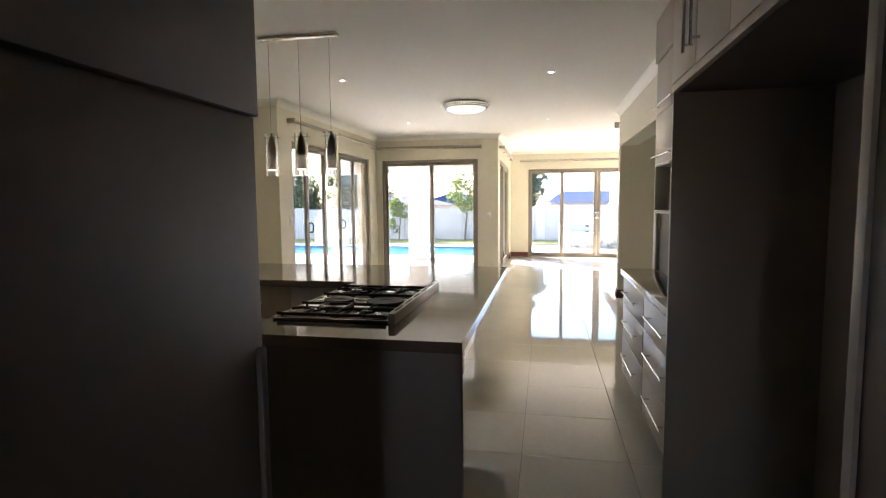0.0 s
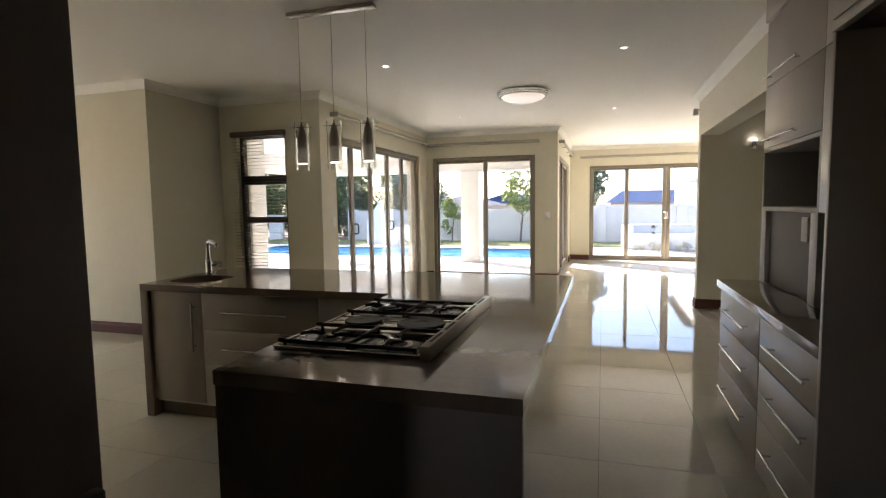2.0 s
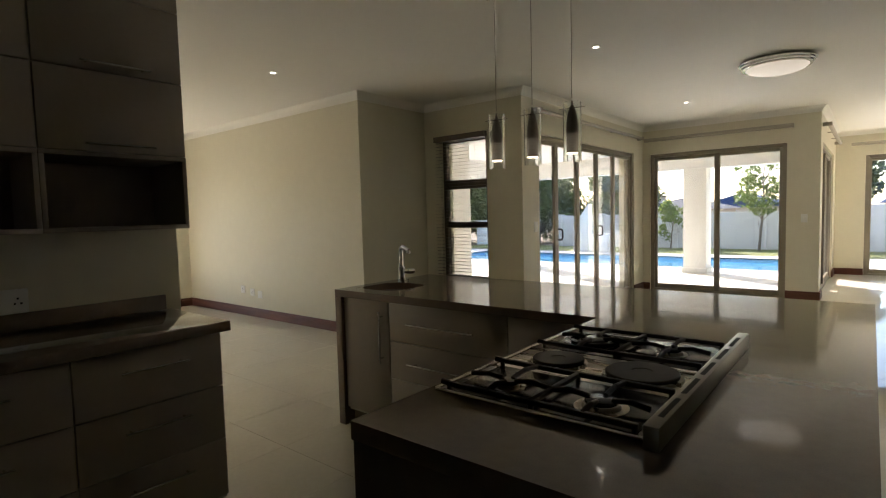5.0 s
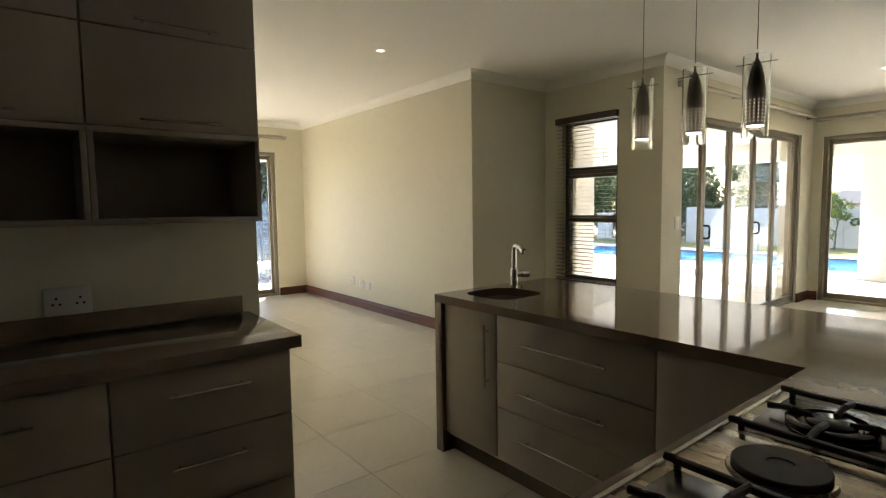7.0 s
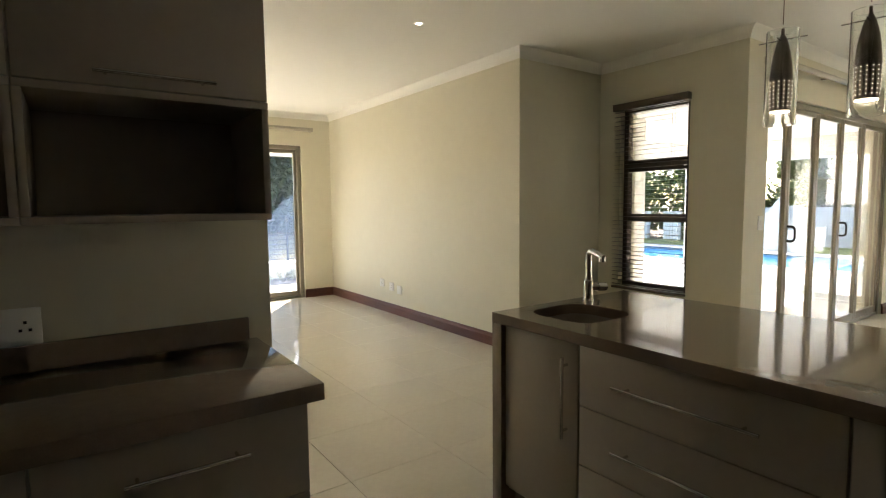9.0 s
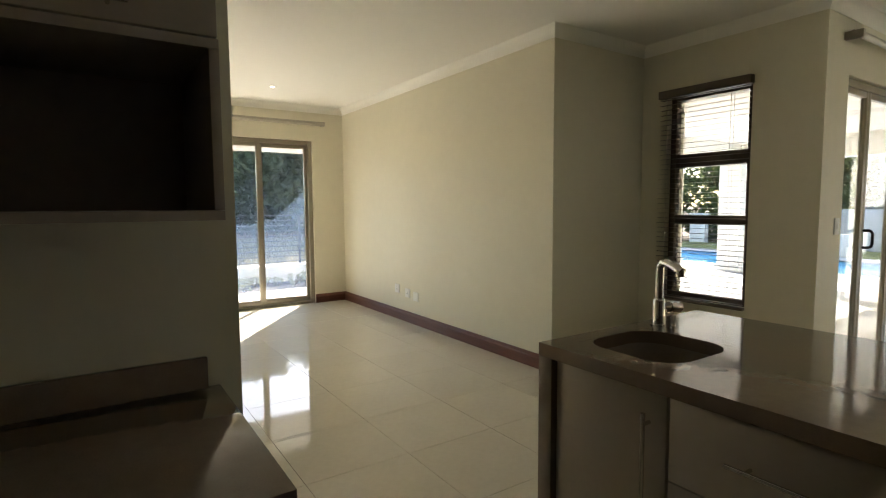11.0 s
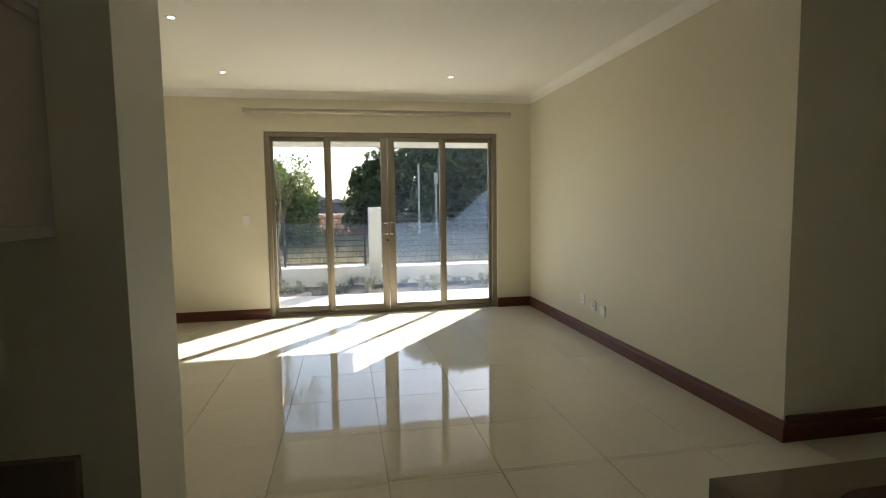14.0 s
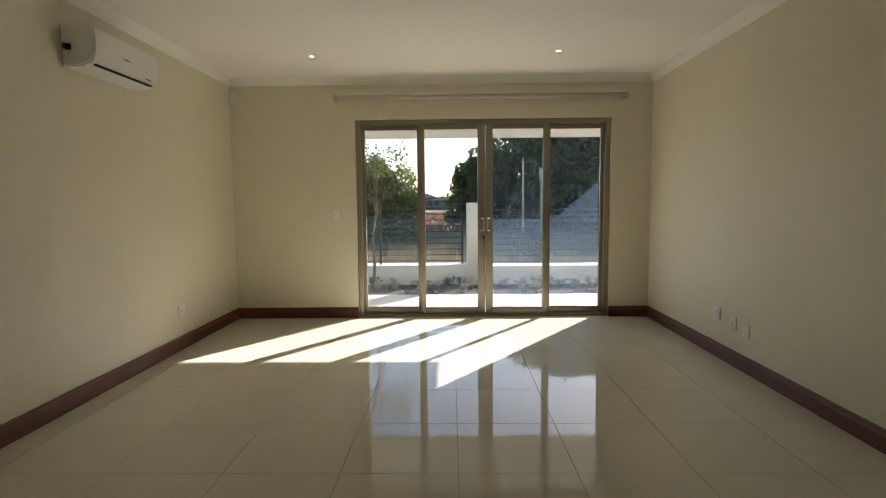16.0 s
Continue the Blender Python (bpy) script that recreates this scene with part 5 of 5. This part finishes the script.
tree(-19, 1.0, -0.16, 2.8, 1.25, 1, M_LEAF_LIGHT, "bushy bright green garden tree", 0.10, 64, 260, 0.065, 0.10)
tree(-29, 9.0, -0.16, 7.0, 4.0, 2, M_LEAF_DARK, "large dark evergreen tree in the field", 0.3, 90, 330, 0.2, 0.06)
tree(-27, 14.0, -0.16, 7.5, 4.0, 3, M_LEAF_DARK, "large dark evergreen tree in the field", 0.3, 80, 330, 0.2, 0.06)
tree(-31, 4.9, -0.16, 4.2, 2.0, 9, M_LEAF_DARK, "low dark bush beside the large tree", 0.15, 40, 260, 0.14, 0.06)
tree(-11.0, 1.97, G - 0.03, 3.1, 0.62, 4, M_LEAF, "young thin-stemmed tree in the bed by the low wall", 0.03, 26, 30, 0.034, 0.62)
tree(-2.75, 21.2, G - 0.02, 4.1, 1.05, 5, M_LEAF_LIGHT, "young garden tree by the boundary wall", 0.045, 30, 80, 0.07, 0.36)
tree(-5.5, 21.2, G - 0.02, 1.75, 0.62, 6, M_LEAF_LIGHT, "small young tree by the boundary wall", 0.03, 18, 60, 0.06, 0.25)
tree(-0.6, 25.5, -0.16, 3.9, 1.2, 7, M_LEAF_DARK, "dense green tree behind the boundary wall", 0.16, 26, 150, 0.11, 0.2)
for i, (x, y, h, s) in enumerate(((-13, 25, 4.5, 2.2), (-17, 24, 5.0, 2.6), (-21, 22, 5.2, 2.6), (-9.5, 27, 4.0, 1.8), (-20, 17, 4.6, 2.2))):
    tree(x, y, -0.16, h, s, 20 + i, M_OLIVE if i % 2 else M_LEAF, "leafy tree beyond the pool", 0.2, 46, 260, 0.12, 0.1)


def tufts(name, x0, x1, y0, y1, z, count, h, material, label, seed, w=0.01):
    rng = random.Random(seed)
    verts, faces = [], []
    for _ in range(count):
        x, y = rng.uniform(x0, x1), rng.uniform(y0, y1)
        for _ in range(5):
            a = rng.uniform(0, 6.283)
            hh = h * rng.uniform(0.5, 1.3)
            dx, dy = math.cos(a), math.sin(a)
            lean = rng.uniform(0.1, 0.5) * hh
            b = len(verts)
            verts += [(x - dy * w, y + dx * w, z), (x + dy * w, y - dx * w, z), (x + dx * lean, y + dy * lean, z + hh)]
            faces.append((b, b + 1, b + 2))
    me = bpy.data.meshes.new(name)
    me.from_pydata(verts, [], faces)
    me.materials.append(material)
    return tagged(new(name, me), label, "grass", kind="stuff")


tufts("field_grass", -24, -12.3, -8, 16, -0.16, 9000, 0.42, M_STRAW, "tall dry straw-coloured field grass", 31, 0.012)
tufts("far_field_grass", -70, -24, -30, 40, -0.16, 9000, 0.45, M_RUST, "rust-coloured dry grass in the far field", 32, 0.05)
tufts("lawn_grass", -14, 10, 18.9, 21.7, G - 0.02, 9000, 0.03, M_LAWNBLADE, "short sunlit lawn grass", 33, 0.006)


def shrub(x, y, z, r, seed, leaf, label):
    rng = random.Random(seed)
    s = thing("shrub", (x, y, z), label, "shrub", "low shrubs in the beds")
    bm = B()
    for _ in range(6):
        a = rng.uniform(0, 6.28)
        rod(bm, (x, y, z - 0.02), (x + math.cos(a) * r * 0.6, y + math.sin(a) * r * 0.6, z + r * rng.uniform(0.6, 1.3)), 0.006, 5, 0.002)
    part("stems", bm, M_BARK, s)
    bm = B()
    for _ in range(7):
        a = rng.uniform(0, 6.28)
        leaf_cloud(bm, (x + math.cos(a) * r * 0.5, y + math.sin(a) * r * 0.5, z + r * rng.uniform(0.3, 1.2)), r * 0.35, 26, r * 0.13, rng)
    part("leaves", bm, leaf, s, smooth=False)


rs = random.Random(8)
for i in range(44):
    shrub(rs.uniform(-11.5, -10.6), 0.6 + i * 0.16 + rs.uniform(-0.1, 0.1), G - 0.03, rs.uniform(0.09, 0.18), 100 + i, M_SAGE, "low grey-green shrub in the soil bed")
for i in range(16):
    shrub(1.2 + i * 0.24 + rs.uniform(-0.1, 0.1), rs.uniform(16.9, 17.7), G + 0.02, rs.uniform(0.12, 0.22), 200 + i, M_SAGE_SUNLIT, "low shrub before the planter wall, sunlight put into its leaf colour")


# ---- distant houses ----
def house(name, x0, x1, y0, y1, z_eave, z_ridge, roof, label, windows=(), hip=2.0, wall_m=None):
    h = thing(name, ((x0 + x1) / 2, (y0 + y1) / 2, -0.16), label, "house")
    bm = B(); box(bm, x0, x1, y0, y1, -0.3, z_eave); part("wall", bm, wall_m or M_HOUSE, h, smooth=False)
    o = 0.5
    bm = B()
    ym = (y0 + y1) / 2
    if (x1 - x0) >= (y1 - y0):
        r = [(x0 + hip, ym, z_ridge), (x1 - hip, ym, z_ridge)]
    else:
        r = [((x0 + x1) / 2, y0 + hip, z_ridge), ((x0 + x1) / 2, y1 - hip, z_ridge)]
    c = [(x0 - o, y0 - o, z_eave), (x1 + o, y0 - o, z_eave), (x1 + o, y1 + o, z_eave), (x0 - o, y1 + o, z_eave)]
    v = [bm.verts.new(p) for p in c] + [bm.verts.new(p) for p in r]
    if (x1 - x0) >= (y1 - y0):
        for q in ((0, 1, 5, 4), (1, 2, 5), (2, 3, 4, 5), (3, 0, 4)):
            bm.faces.new([v[i] for i in q])
    else:
        for q in ((0, 1, 4), (1, 2, 5, 4), (2, 3, 5), (3, 0, 4, 5)):
            bm.faces.new([v[i] for i in q])
    bm.faces.new([v[3], v[2], v[1], v[0]])
    part("roof", bm, roof, h, smooth=False)
    for ax, a, b, f, zl, zh in windows:
        bm = B()
        if ax == "y":
            box(bm, a, b, f - 0.06, f + 0.02, zl, zh)
        else:
            box(bm, f - 0.02, f + 0.06, a, b, zl, zh)
        part("window", bm, M_PANE, h)
    return h


house("blue_roof_house", 1.0, 13.0, 55, 64, 1.35, 2.6, M_ROOFBLUE, "low house with a blue-grey sheet roof", hip=1.2)
house("blue_roof_barn", -13.5, -5.8, 58, 66, 1.3, 2.7, M_ROOFBLUE, "low house with a blue-grey sheet roof", hip=1.0)
house("tiled_house", -14.5, -8.9, 44, 52, 1.25, 2.2, M_ROOFTILE, "distant house with a grey tiled roof", hip=2.6)
house("neighbour_house", 5.2, 14.0, 33, 42, 5.6, 6.6, M_ROOFTILE, "two-storey white plastered neighbour house", [("y", 5.5, 6.1, 33, 3.3, 4.4), ("y", 8.6, 9.6, 33, 3.4, 4.4), ("y", 7.0, 8.0, 33, 0.8, 1.9)], wall_m=M_RENDER)
solid("neighbour_canopy", box(B(), 4.6, 9.0, 31.6, 32.99, 2.42, 2.62, 0.02), M_RENDER, "white plastered canopy slab on the neighbour house", "canopy", kind="")
house("cream_house", -18.0, -14.6, 45, 52, 2.45, 2.9, M_ROOFTILE, "plain cream plastered house beyond the boundary wall", hip=1.8)
rsh = random.Random(12)
for i in range(7):
    yy = -16 + i * 4.6 + rsh.uniform(-1, 1)
    xx = -105 - rsh.uniform(0, 25)
    e = 1.7 + rsh.uniform(0, 1.3)
    house("distant_house", xx - 7, xx, yy - 2.6, yy + 2.0, e, e + 1.0, M_ROOFTILE, "distant suburban house beyond the field",
          [("x", yy - 2.0, yy - 1.0, xx, 0.9, 1.9), ("x", yy + 0.2, yy + 1.2, xx, 0.9, 1.9)], hip=1.6, wall_m=M_FARWALL)


# ---- floor tiles ----
floor = solid("floor", (lambda bm: [box(bm, XW - 0.24, XC, YS - 0.24, YN + 0.26, -0.30, -0.012), box(bm, XC, 4.2, -2.2, YW + 0.24, -0.30, -0.012),
                                    box(bm, X1 - 0.24, 4.2, YW + 0.24, Y2 + 0.24, -0.30, -0.012), box(bm, X5 - 0.24, 4.2, Y2 + 0.24, Y3 + 0.24, -0.30, -0.012)][0])(B()), M_GROUT,
              "polished cream porcelain tile floor with fine dark joints", "floor")
TS, TX, TY = 0.585, 0.272, 3.25
AREAS = [(XW - 0.2, XC, YS - 0.1, YN + 0.1), (XC, XE, -2.0, YW + 0.1), (X1 - 0.2, XE, YW + 0.1, Y2 + 0.2), (X5 - 0.2, XE, Y2 + 0.2, Y3 + 0.2)]
MESHES = {}


def tile_mesh(w, d):
    key = (round(w, 3), round(d, 3))
    if key not in MESHES:
        g, c = 0.0013, 0.0006
        hw, hd = w / 2 - g, d / 2 - g
        v = [(sx * hw, sy * hd, -0.012) for sx, sy in ((-1, -1), (1, -1), (1, 1), (-1, 1))]
        v += [(sx * hw, sy * hd, -c) for sx, sy in ((-1, -1), (1, -1), (1, 1), (-1, 1))]
        v += [(sx * (hw - c), sy * (hd - c), 0.0) for sx, sy in ((-1, -1), (1, -1), (1, 1), (-1, 1))]
        f = [(8, 9, 10, 11)] + [(i, (i + 1) % 4, 4 + (i + 1) % 4, 4 + i) for i in range(4)] + [(4 + i, 4 + (i + 1) % 4, 8 + (i + 1) % 4, 8 + i) for i in range(4)]
        me = bpy.data.meshes.new("tile")
        me.from_pydata(v, [], f)
        me.materials.append(M_TILE)
        MESHES[key] = me
    return MESHES[key]


AREAS.append((XE, 4.1, 4.8, Y3 + 0.2))
done = set()
for x0, x1, y0, y1 in AREAS:
    i0, i1 = math.floor((x0 - TX) / TS), math.ceil((x1 - TX) / TS)
    j0, j1 = math.floor((y0 - TY) / TS), math.ceil((y1 - TY) / TS)
    for i in range(i0, i1):
        for j in range(j0, j1):
            a, b = max(x0, TX + i * TS), min(x1, TX + (i + 1) * TS)
            c, d = max(y0, TY + j * TS), min(y1, TY + (j + 1) * TS)
            if b - a < 0.02 or d - c < 0.02:
                continue
            ob = new("tile", tile_mesh(b - a, d - c))
            ob.location = ((a + b) / 2, (c + d) / 2, 0)
            ob.rotation_euler = (random.uniform(-0.0003, 0.0003), random.uniform(-0.0003, 0.0003), 0)
            ob.parent = floor
